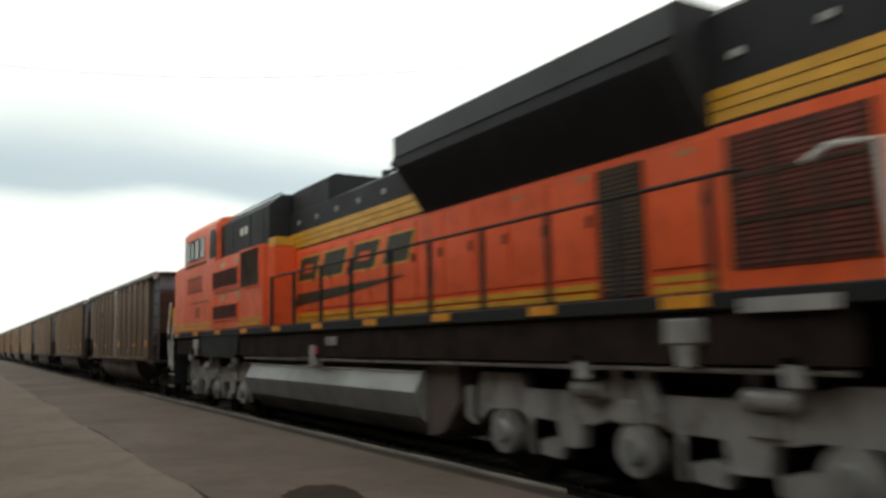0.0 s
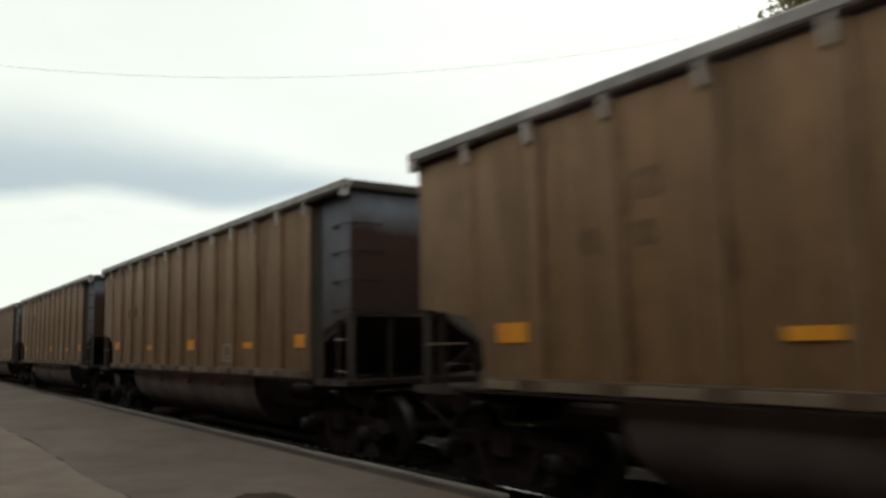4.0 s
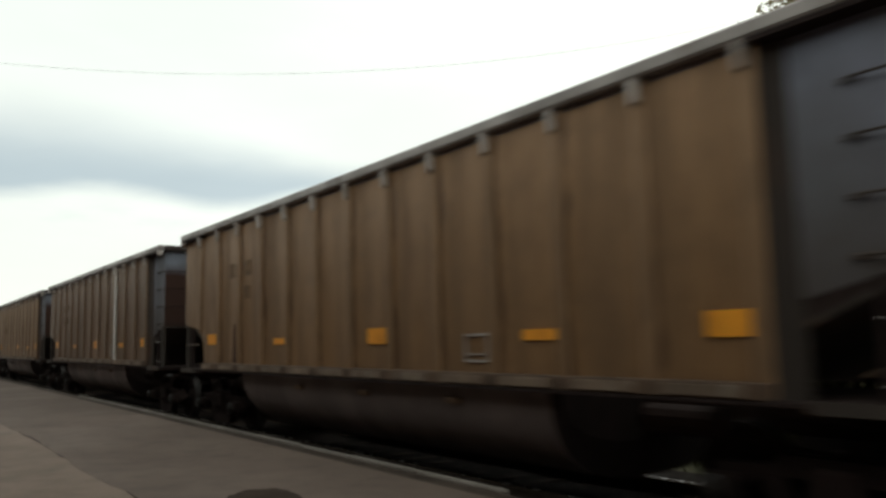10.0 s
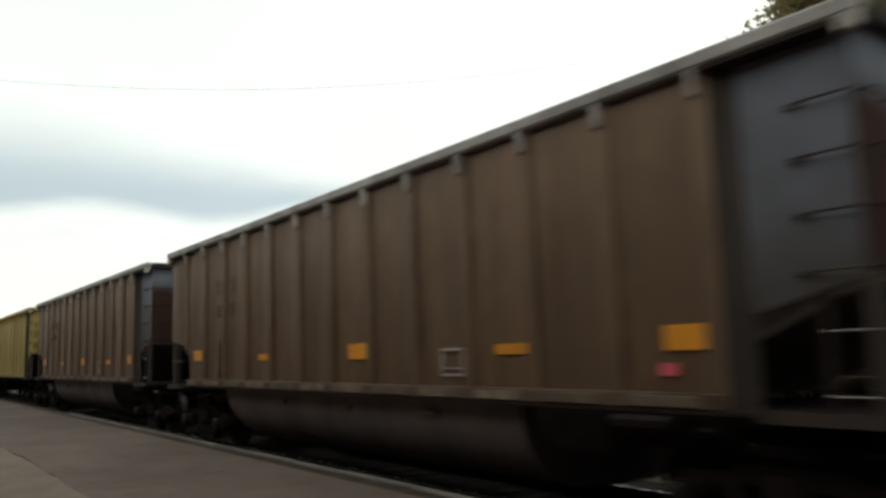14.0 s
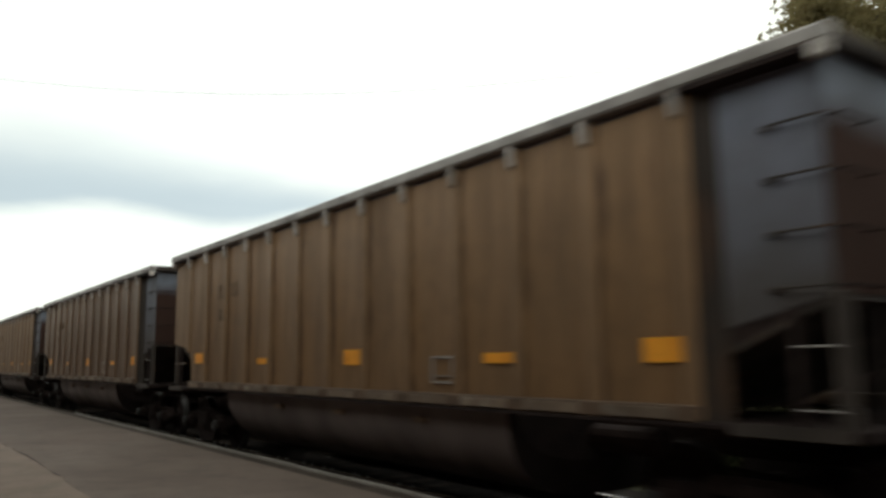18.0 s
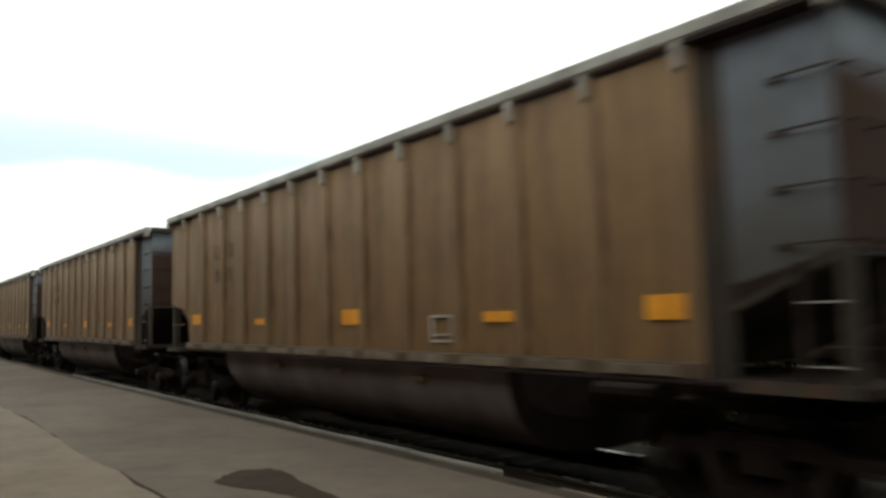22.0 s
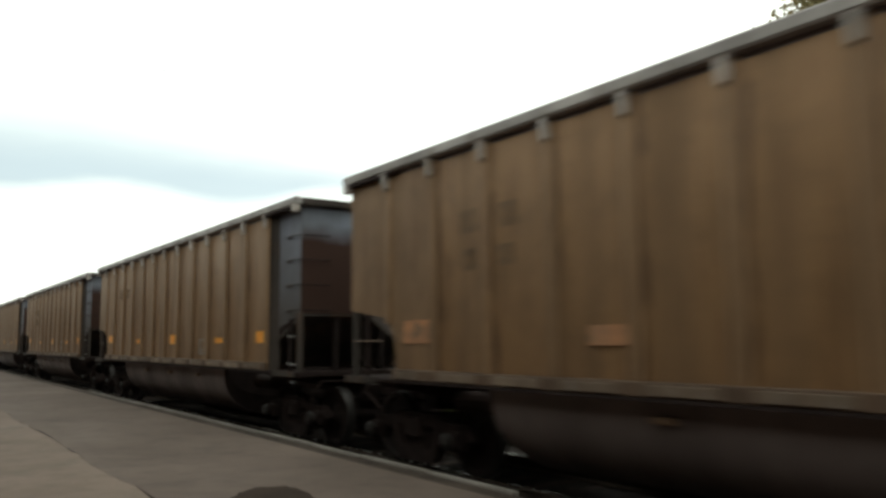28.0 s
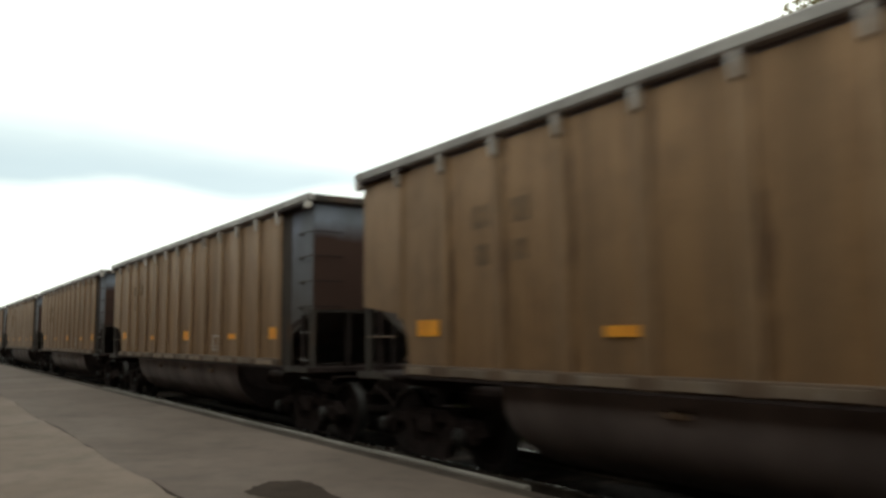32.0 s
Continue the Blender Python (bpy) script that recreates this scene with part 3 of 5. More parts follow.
def panel_form(w, z0, z1):
    """A side sheet, dished a little between its posts."""
    f = Form(UP)
    n = 6
    vs = []
    for i in range(n + 1):
        u = i / n
        d = 0.012 * math.sin(math.pi * u)
        vs += [(-w / 2 + w * u, d, z0), (-w / 2 + w * u, d + 0.006, (z0 + z1) / 2), (-w / 2 + w * u, d, z1)]
    m = len(vs)
    fs = [(3 * i + j, 3 * i + 3 + j, 3 * i + 4 + j, 3 * i + 1 + j) for i in range(n) for j in (0, 1)]
    vs += [(x, y + 0.02, z) for x, y, z in vs]
    fs += [tuple(m + q for q in reversed(p)) for p in fs]
    return f.add(vs, fs)


def post_form(z0, z1, w=0.028, h=0.05):
    """A hat-shaped side post."""
    f = Form(UP)
    return f.prism("z", [(-h - 0.035, 0.0), (-h, -w), (h, -w), (h + 0.035, 0.0), (0.05, 0.02), (-0.05, 0.02)], z0, z1)


def gusset_form():
    f = Form(UP)
    return f.prism("x", [(-0.025, 3.34), (-0.025, 3.56), (-0.098, 3.56), (-0.09, 3.45), (-0.075, 3.36)], -0.036, 0.036)


def bay_form(lead):
    """The set-back sheet of an end bay, cut away below along the slope sheet."""
    s = 1 if lead else -1
    a, b = s * (gx(POSTS[-1])), s * (7.12 if lead else 7.205)
    f = Form(UP)
    return f.prism("y", [(a, 1.58 if lead else 1.67), (b, 1.86 if lead else 1.83), (b, 3.57), (a, 3.57)], 0.0, 0.02)


def end_form(s):
    f = Form(UP)
    return f.box(s * 7.12 - 0.015, s * 7.12 + 0.015, -1.40, 1.40, 1.86, 3.56)


def end_post_form(s):
    f = Form(UP)
    return f.prism("z", [(s * 7.13, -0.07), (s * 7.20, -0.045), (s * 7.20, 0.045), (s * 7.13, 0.07)], 1.86, 3.56)


def slope_form(s):
    f = Form(UP)
    return f.prism("y", [(s * 7.10, 1.86), (s * 5.1, 0.98), (s * 5.1, 0.94), (s * 7.13, 1.82)], -1.40, 1.40)


def tub_form(deep=1.0):
    """The rounded tub that hangs between the trucks."""
    f = Form(UP)
    prof = []
    for i in range(15):
        a = math.pi * i / 14
        prof.append((-1.40 * math.copysign(abs(math.cos(a)) ** 0.7, math.cos(a)), 0.93 - 0.95 * math.sin(a) ** 0.8))
    xs = [(-4.27, 0.90), (-4.05, 1.0), (3.64, 1.0)]
    vs = [(x, y * (0.9 + 0.1 * k), 0.93 + (z - 0.93) * k * deep) for x, k in xs for y, z in prof]
    m = len(prof)
    return f.add(vs, [(i * m + j, (i + 1) * m + j, (i + 1) * m + j + 1, i * m + j + 1) for i in range(len(xs) - 1) for j in range(m - 1)])


def tub_end_form(s, deep=1.0):
    """The folded end sheet of the tub, coloured dark for the shade by the truck."""
    f = Form(UP)
    a, k = (3.643, 1.0) if s > 0 else (-4.273, 0.9)
    vs = []
    for x, q in ((a, k), (a + 0.10 * s, 0.6)):
        for i in range(15):
            t = math.pi * i / 14
            y, z = -1.40 * math.copysign(abs(math.cos(t)) ** 0.7, math.cos(t)), -0.95 * math.sin(t) ** 0.8
            vs.append((x, y * (0.9 + 0.1 * q), 0.93 + z * q * deep))
    return f.add(vs, [(j, 15 + j, 16 + j, j + 1) for j in range(14)] + [tuple(range(15, 30)), tuple(range(14, -1, -1))])


def sideframe_form(s):
    """Cast side frame of a freight truck: arched top member, sagging bottom member, window for the springs."""
    f = Form()
    y0, y1 = sorted((s * 0.93, s * 1.08))
    f.prism("y", [(-1.12, 0.44), (-0.98, 0.62), (-0.55, 0.64), (-0.40, 0.72), (0.40, 0.72), (0.55, 0.64), (0.98, 0.62), (1.12, 0.44), (0.78, 0.44),
                  (0.62, 0.54), (0.42, 0.56), (-0.42, 0.56), (-0.62, 0.54), (-0.78, 0.44)], y0, y1)
    f.prism("y", [(-0.60, 0.54), (-0.42, 0.56), (-0.30, 0.28), (0.30, 0.28), (0.42, 0.56), (0.60, 0.54), (0.42, 0.14), (0.30, 0.10), (-0.30, 0.10),
                  (-0.42, 0.14)], y0 + 0.003, y1 - 0.003)
    for x in (-0.91, 0.91):
        f.box(x - 0.13, x + 0.13, min(s * 0.95, s * 1.16), max(s * 0.95, s * 1.16), 0.33, 0.55, 0.025)
        f.rod((x, s * 1.12, 0.44), (x, s * 1.22, 0.44), 0.085, 10)
    return f


def wheel_form(s):
    f = Form()
    return f.lathe((0, s * 0.755, 0), [(-0.07 * s, 0.16), (-0.07 * s, 0.48), (-0.045 * s, 0.481), (-0.035 * s, 0.456), (0.065 * s, 0.448), (0.065 * s, 0.40),
                                          (0.02 * s, 0.37), (0.0, 0.20), (0.05 * s, 0.12), (0.09 * s, 0.11), (0.09 * s, 0.02)], 28)


WHEELS = []
TREADS = []


def add_truck(car, x, mat=None):
    mat = mat or GRIME
    bol = part("truck", shared("bolster", lambda: Form().box(-0.19, 0.19, -1.15, 1.15, 0.40, 0.66, 0.03)), mat, car, (x, 0, 0), "dark cast steel two-axle truck")
    for s in (-1, 1):
        part("sideframe", shared("sideframe%d" % s, lambda: sideframe_form(s)), mat, bol)
        part("spring_nest", shared("spring_nest%d" % s, lambda: springs(s)), mat, bol)
    for q in (-0.91, 0.91):
        part("bearing_cap", shared("bearing_cap", bearing_cap, True), BEARING, bol, (q, 0, 0), "greasy steel bearing end cap")
    for q in (-0.91, 0.91):
        part("axle", shared("axle", lambda: Form().rod((0, -1.1, 0.457), (0, 1.1, 0.457), 0.08, 12), True), WHEEL, bol, (q, 0, 0))
        for s in (-1, 1):
            wheel = part("wheel", shared("wheel%d" % s, lambda: wheel_form(s), True), WHEEL, bol, (q, 0, 0.457), "brown steel wheel with a bright tread")
            TREADS.append((wheel, s))
            WHEELS.append((car, q, 0.457, wheel))


def tread_form(s):
    """The worn running band of a wheel with its flange: an open ring."""
    n, prof = 40, [(-0.052, 0.466), (-0.052, 0.484), (-0.040, 0.485), (-0.031, 0.461), (0.062, 0.4525), (0.062, 0.440)]
    vs = [(r * math.cos(2 * math.pi * i / n), s * (0.755 + y), r * math.sin(2 * math.pi * i / n)) for y, r in prof for i in range(n)]
    m = len(prof)
    return Form().add(vs, [(k % m * n + i, k % m * n + (i + 1) % n, (k + 1) % m * n + (i + 1) % n, (k + 1) % m * n + i) for k in range(m) for i in range(n)])


def bearing_cap():
    f = Form().lathe((0, -1.215, 0.44), [(0.0, 0.105), (-0.03, 0.10), (-0.045, 0.07), (-0.05, 0.02)], 14)
    for k in range(3):
        a = 2.1 * k
        f.rod((0.05 * math.cos(a), -1.255, 0.44 + 0.05 * math.sin(a)), (0.05 * math.cos(a), -1.28, 0.44 + 0.05 * math.sin(a)), 0.014, 6)
    return f


def springs(s):
    f = Form()
    for x in (-0.18, 0.0, 0.18):
        f.rod((x, s * 1.0, 0.27), (x, s * 1.0, 0.47), 0.092, 10)
    return f


def coupler_form(s):
    f = Form(UP)
    f.box(min(s * 7.15, s * 7.72), max(s * 7.15, s * 7.72), -0.09, 0.09, 0.55, 0.75, 0.02)
    f.prism("z", [(s * 7.70, -0.17), (s * 7.98, -0.20), (s * 8.07, -0.10), (s * 7.95, -0.02), (s * 8.05, 0.10), (s * 8.0, 0.19), (s * 7.70, 0.16)], 0.50, 0.79)
    f.box(min(s * 6.9, s * 7.28), max(s * 6.9, s * 7.28), -0.28, 0.28, 0.45, 0.87, 0.02)
    return f


def grab(pts, r=0.013):
    return Form(UP).bent(pts, r, 6)


# label, side material, which posts are white, plates missing or faded, extra marks
PLATES = [(2.31, 2.77, 1.42, 1.615), (5.465, 5.935, 1.40, 1.50), (8.46, 8.94, 1.385, 1.585), (11.50, 11.98, 1.40, 1.505), (13.62, 14.12, 1.40, 1.60)]


def bar(me_key, x0, x1, z0, z1, proud):
    w, h = round(x1 - x0, 3), round(z1 - z0, 3)
    return shared("%s_%g_%g" % (me_key, w, h), lambda: Form().box(-w / 2, w / 2, -proud, 0.004, -h / 2, h / 2))


def build_gondola(i):
    rnd = random.Random(100 + i)
    side, kind = DUST, "plain"
    label = "dust-brown coal gondola car with grey rim and yellow reflectors"
    if i == 18:
        side, kind, label = TANPAINT, "tan", "tan-yellow painted gondola car with ribbed end"
    elif i == 19:
        side, kind, label = GREYDUST, "deep", "brown coal gondola car with deep pale side sill and white patches"
    elif i == 32:
        side, kind, label = CREAM, "cream", "pale dusty gondola car without reflectors"
    elif i == 33:
        kind, label = "faded", "brown coal gondola car with faded orange patches"
    if side is DUST and i in (0, 9, 12, 16, 17, 20, 22, 30):
        side, label = DUSTGREY, label.replace("dust-brown", "grey-brown")
    white = {0: (6,), 8: (3, 9), 10: (9,), 12: (9,), 29: (3,)}.get(i, ())
    if white:
        label = "brown coal gondola car with white-painted side post" + ("s" if len(white) > 1 else "")
    car = tagged(new("gondola_car"), label, "freight car", "coal gondolas of the train")
    bottom = 0.80 if kind == "deep" else BOTTOM
    post_mat = {"tan": TANPAINT, "cream": CREAM, "deep": GREYDUST}.get(kind, POSTGREY if side is DUSTGREY else POST)
    rim_mat = TANPAINT if kind == "tan" else ALU
    # near side: sheets, posts, gussets, sill plates
    pan = shared("panel_%g" % bottom, lambda: panel_form(1.047, bottom + 0.13, 3.512))
    pst = shared("side_post_%g" % bottom, lambda: post_form(bottom + 0.02, 3.545))
    gus = shared("gusset", gusset_form)
    spl = shared("sill_plate", lambda: Form(UP).box(-0.37, 0.37, -0.075, -0.058, 0.962, 1.05, 0.004))
    for j in range(12):
        if j == 0:
            low = 1.42 if kind == "cream" else bottom + 0.13
            cut = [(gx(POSTS[0]), 1.66), (gx(POSTS[1]), 1.42)] if kind == "cream" else [(gx(POSTS[0]), 1.67), (gx(1.93), 1.60), (gx(2.03), 1.46), (gx(2.08), 1.2), (gx(2.08), low), (gx(POSTS[1]), low)]
            part("side_panel", shared("cut_panel_%g" % low, lambda: Form(UP).prism("y", cut + [(gx(POSTS[1]), 3.512), (gx(POSTS[0]), 3.512)], 0.0, 0.02)), post_mat, car, (0, SHEET, 0))
            if kind in ("plain", "faded"):
                part("sill_plate", shared("short_sill_plate", lambda: Form(UP).box(-0.24, 0.24, -0.075, -0.058, 0.962, 1.05, 0.004)), SILLPLATE, car, (gx(2.42), SHEET, 0))
            continue
        part("side_panel", pan, side, car, (gx((POSTS[j] + POSTS[j + 1]) / 2), SHEET, 0))
        if kind != "deep":
            part("sill_plate", spl, rim_mat if kind == "tan" else SILLPLATE, car, (gx((POSTS[j] + POSTS[j + 1]) / 2), SHEET, 0))
    for j in range(13):
        slide = 0.31 if kind == "deep" and j < 12 else 0.0
        part("side_post", shared("short_side_post", lambda: post_form(1.64, 3.545)) if j == 0 and kind != "deep" else shared("broad_side_post", lambda: post_form(bottom + 0.02, 3.545, 0.028, 0.078)) if j in white else pst, WHITE if j in white else post_mat, car, (gx(POSTS[j] + slide), SHEET, 0), "white-painted side post" if j in white else "")
        part("post_gusset", gus, WHITE if j in white else {"tan": TANPAINT, "deep": ALU}.get(kind, BARE), car, (gx(POSTS[j] + slide), SHEET, 0))
        if j in white:
            part("rivet_strip", shared("rivet_strip", rivet_strip), INKBAR, car, (gx(POSTS[j]), SHEET, 0))
    # Darker strip behind the sheet tops for the shade under the rim.
    part("rim_recess", shared("rim_recess", lambda: Form(UP).box(gx(POSTS[0]), gx(POSTS[-1]), -1.478, -1.425, 3.42, 3.562)), TUB, car)
    # far side, near black on most cars: the shade beneath is in its colour
    part("far_side", shared("far_side_%g" % bottom, lambda: Form(UP).box(gx(POSTS[0]), gx(POSTS[-1]), 1.48, 1.50, bottom + 0.13, 3.57)), TANPAINT if kind == "tan" else GRIME, car)
    # rims
    for s in (-1, 1):
        part("top_rim", shared("top_rim%d" % s, lambda: Form(UP).box(-7.295, 7.295, min(s * 1.6, s * 1.46), max(s * 1.6, s * 1.46), 3.56, RIM, 0.022)), rim_mat, car)
        part("end_rim", shared("end_rim%d" % s, lambda: Form(UP).box(min(s * 7.285, s * 7.09), max(s * 7.285, s * 7.09), -1.457, 1.457, 3.563, RIM - 0.003, 0.022)), TANPAINT if kind == "tan" else ENDDUST, car)
        part("rim_corner", shared("rim_corner%d" % s, lambda: Form(UP).box(min(s * 7.15, s * 7.27), max(s * 7.15, s * 7.27), -1.606, -1.50, 3.45, 3.57, 0.015)), BARE, car)
        # sills and the inside floor of the tub
        part("side_sill", shared("side_sill%d_%g" % (s, bottom), lambda: Form(UP).box(gx(2.06), gx(POSTS[-1]) + 0.07, min(s * 1.56, s * 1.44), max(s * 1.56, s * 1.44), bottom, bottom + 0.128, 0.008)),
             {"deep": CREAM, "cream": TUB, "tan": TANPAINT}.get(kind, SILL), car)
        part("sill_flange", shared("sill_flange%d_%g" % (s, bottom), lambda: Form(UP).box(gx(POSTS[0]) - 0.3, gx(POSTS[-1]) + 0.3, min(s * 1.575, s * 1.38), max(s * 1.575, s * 1.38), bottom - 0.03, bottom - 0.003)), GRIME, car)
        # ends
        lead = s > 0
        grey = {"tan": TANPAINT, "cream": CREAM}.get(kind, ENDBAY if lead else post_mat)
        part("end_bay", shared("end_bay%d" % s, lambda: bay_form(lead)), grey, car, (0, SHEET + 0.10 if lead else SHEET + 0.01, 0),
             "bare aluminium corner sheet with the sky's blue in its colour" if lead and kind == "plain" else "")
        part("end_bay", shared("end_bay%d" % s, lambda: bay_form(lead)), grey, car, (0, -SHEET - 0.12, 0))
        part("end_wall", shared("end_wall%d" % s, lambda: end_form(s)), {"tan": TANPAINT}.get(kind, ENDWALL), car)
        part("end_post", shared("end_post%d" % s, lambda: end_post_form(s)), {"tan": TANPAINT}.get(kind, ENDDUST), car, (0, 0.06, 0))
        if lead:
            # A dark strip takes the place of the shaded recess beside the post.
            part("bay_jamb", shared("bay_jamb", lambda: Form(UP).prism("z", [(gx(POSTS[-1]) + 0.055, SHEET + 0.02), (gx(POSTS[-1]) + 0.075, SHEET + 0.003), (gx(POSTS[-1]) + 0.10, SHEET + 0.06),
                 (gx(POSTS[-1]) + 0.26, SHEET + 0.085), (gx(POSTS[-1]) + 0.28, SHEET + 0.12), (gx(POSTS[-1]) + 0.055, SHEET + 0.14)], BOTTOM, 3.555)), ENDDUST, car, label="dark folded strip for the shaded recess beside the corner sheet")
        part("bay_header", shared("bay_header%d" % s, lambda: Form(UP).box(min(s * 5.98, s * 7.12), max(s * 5.98, s * 7.12), -1.59, -1.375, 3.52, 3.5585)), GRIME, car)
        part("slope_sheet", shared("slope_sheet%d" % s, lambda: slope_form(s)), ENDDUST, car)
        if lead:
            for y in (-0.75, 0.1, 0.8):
                part("end_brace", shared("end_brace", lambda: Form(UP).prism("y", [(7.0, 0.95), (7.07, 0.95), (7.10, 1.84), (7.03, 1.81)], -0.04, 0.04)), WHEEL, car, (0, y, 0))
        part("end_deck", shared("end_deck%d" % s, lambda: Form(UP).box(min(s * 6.03, s * 7.30), max(s * 6.03, s * 7.30), -1.535, 1.55, 0.87, 0.955, 0.012)), GRIME, car)
        part("deck_lip", shared("deck_lip%d" % s, lambda: Form(UP).box(min(s * 6.34, s * 7.25), max(s * 6.34, s * 7.25), -1.562, -1.552, 0.875, 0.965)), ENDDUST, car)
        for y in (-1.46, 1.40):
            part("corner_post", shared("corner_post%d" % s, lambda: Form(UP).box(min(s * 7.10, s * 7.22), max(s * 7.10, s * 7.22), 0.0, 0.07, 0.95, 1.87, 0.01)), ENDDUST, car, (0, y, 0))
        part("corner_stile", shared("corner_stile%d" % s, lambda: Form(UP).box(min(s * 6.80, s * 6.86), max(s * 6.80, s * 6.86), -1.46, -1.42, 0.95, 1.78)), GRIME, car)
        for k, z in enumerate((1.07, 1.50) if lead else (1.42,)):
            part("grab_iron", shared("grab_low%d%d" % (s, k), lambda: grab([(6.84 if lead else -6.33, -1.50, z), (7.17 if lead else -7.13, -1.50, z)], 0.0075 if lead else 0.008)), ALU if lead else POSTGREY, car)
        for k, z in enumerate((1.91, 2.31, 2.71, 3.10)):
            part("ladder_rung", shared("ladder_rung%d%d" % (s, k), lambda: grab([(s * 6.70, -1.37, z), (s * 6.70, -1.47, z), (s * 7.14, -1.47, z), (s * 7.14, -1.39, z)], 0.0105)), ENDDUST, car)
            if lead:
                part("rung_bracket", shared("rung_bracket%d%d" % (s, k), lambda: Form(UP).box(min(s * 6.65, s * 6.76), max(s * 6.65, s * 6.76), -1.43, -1.385, z - 0.028, z + 0.022, 0.008)), ENDDUST, car)
                part("end_rung", shared("end_rung%d%d" % (s, k), lambda: grab([(s * 7.13, -1.36, z), (s * 7.22, -1.36, z), (s * 7.22, -0.95, z), (s * 7.13, -0.95, z)], 0.011)), GRIME, car)
        part("coupler", shared("coupler%d" % s, lambda: coupler_form(s)), GRIME, car)
        part("air_hose", shared("air_hose%d" % s, lambda: grab([(s * 7.3, -0.38, 0.62), (s * 7.6, -0.36, 0.50), (s * 7.85, -0.30, 0.30), (s * 8.06, -0.16, 0.24)], 0.028)), GRIME, car)
        part("cut_lever", shared("cut_lever%d" % s, lambda: grab([(s * 7.34, -0.25, 0.80), (s * 7.36, -1.15, 0.80), (s * 7.36, -1.30, 0.62), (s * 7.36, -1.30, 0.48)], 0.016)), GRIME, car)
        add_truck(car, s * 6.23)
    part("centre_sill", shared("centre_sill", lambda: Form(UP).box(-7.1, 7.1, -0.22, 0.22, 0.55, 0.93, 0.01)), GRIME, car)
    for s in (-1, 1):
        part("body_bolster", shared("body_bolster", lambda: Form(UP).prism("x", [(-1.5, 0.93), (1.5, 0.93), (1.45, 0.84), (0.5, 0.66), (-0.5, 0.66), (-1.45, 0.84)], -0.16, 0.16)), GRIME, car, (s * 6.23, 0, 0))
        part("brake_rigging", shared("brake_rigging%d" % s, lambda: Form(UP).rod((s * 4.5, -1.0, 0.70), (s * 5.3, -1.0, 0.70), 0.13, 12).bent([(s * 4.6, -0.8, 0.6), (s * 6.6, -0.7, 0.45)], 0.02)), GRIME, car)
    if kind != "tan":
        part("tub", shared("shallow_tub", lambda: tub_form(0.6), True) if kind == "deep" else shared("tub", tub_form, True), TUB, car, (0, 0, 0.0), "rounded grimy aluminium tub under the floor")
        for s in (-1, 1):
            d = 0.6 if kind == "deep" else 1.0
            # wheel-dark colour carries the shade on the tub's ends
            part("tub_end", shared("tub_end%d_%g" % (s, d), lambda: tub_end_form(s, d)), WHEEL, car)
        for x in () if kind == "deep" else (-1.92, 0.08, 2.08):
            part("tub_fitting", shared("tub_fitting", lambda: Form(UP).box(-0.12, 0.12, -1.445, -1.36, 0.72, 0.785, 0.01)), POSTGREY, car, (x, 0, 0))
    else:
        part("floor_pan", shared("floor_pan", lambda: Form(UP).box(-5.0, 5.0, -1.4, 1.4, 0.82, 0.93)), GRIME, car)
        for s in (-1, 1):
            for z in (2.2, 2.6, 3.0):
                part("end_rib", shared("end_rib%d%g" % (s, z), lambda: Form(UP).box(min(s * 7.13, s * 7.22), max(s * 7.13, s * 7.22), -1.40, 1.40, z, z + 0.12, 0.02)), TANPAINT, car)
    # plates and lettering on the near side
    front = SHEET
    if kind in ("plain", "faded"):
        for j, (x0, x1, z0, z1) in enumerate(PLATES):
            if i == 8 and j < 3:
                continue
            m = FADED if kind == "faded" or i == 8 else SAFETY
            if kind == "faded":
                x0, x1, z0, z1 = x0 - 0.04, x1 + 0.05, z0 - 0.03, z1 + 0.05
            part("reflector_plate", bar("reflector", x0, x1, z0, z1, 0.012), m, car, (gx((x0 + x1) / 2), front, UP + (z0 + z1) / 2),
                 "faded orange reflector plate" if m is FADED else "yellow reflector plate")
        part("card_holder", shared("card_holder", card_holder), BARE, car, (gx(10.75), front, UP + 1.33), "pale framed card holder")
        for x0, x1, z0, z1 in [(3.46, 3.81, 2.60, 2.86), (4.15, 4.47, 2.60, 2.86), (3.52, 3.78, 2.19, 2.42), (4.12, 4.4, 2.2, 2.42)]:
            if rnd.random() < 0.85:
                lettering(car, x0, x1, z0, z1, rnd)
    if kind == "deep":
        part("white_patch", bar("patch", 8.74, 8.96, 1.12, 1.24, 0.008), WHITE, car, (gx(8.85), front, UP + 1.18))
        for x in (3.27, 4.19):
            part("white_patch", shared("white_panel", white_panel), WHITE, car, (gx(x), front, UP), "white painted panel with a bare window")
            part("brown_block", shared("brown_block", lambda: Form().box(0.0, 0.60, -0.008, 0.006, 2.43, 2.70)), DARKBROWN, car, (gx(x), front, UP), "dark brown painted block")
        part("card_holder", shared("card_holder", card_holder), WHITE, car, (gx(10.93), front, UP + 1.29), "white framed card holder")
        part("reflector_plate", bar("reflector", 11.7, 12.3, 1.21, 1.36, 0.010), FADED, car, (gx(12.0), front, UP + 1.285))
        part("plate_backing", bar("backing", 0, 0.62, 0, 0.27, 0.008), BARE, car, (gx(2.55), front, UP + 1.655))
        part("reflector_plate", bar("reflector", 0, 0.44, 0, 0.17, 0.014), FADED, car, (gx(2.55), front, UP + 1.63), "worn orange reflector plate")
        part("plate_backing", bar("backing", 0, 0.62, 0, 0.16, 0.008), BARE, car, (gx(5.76), front, UP + 1.33))
        part("reflector_plate", bar("reflector", 0, 0.40, 0, 0.10, 0.014), FADED, car, (gx(5.80), front, UP + 1.305), "worn orange reflector plate")
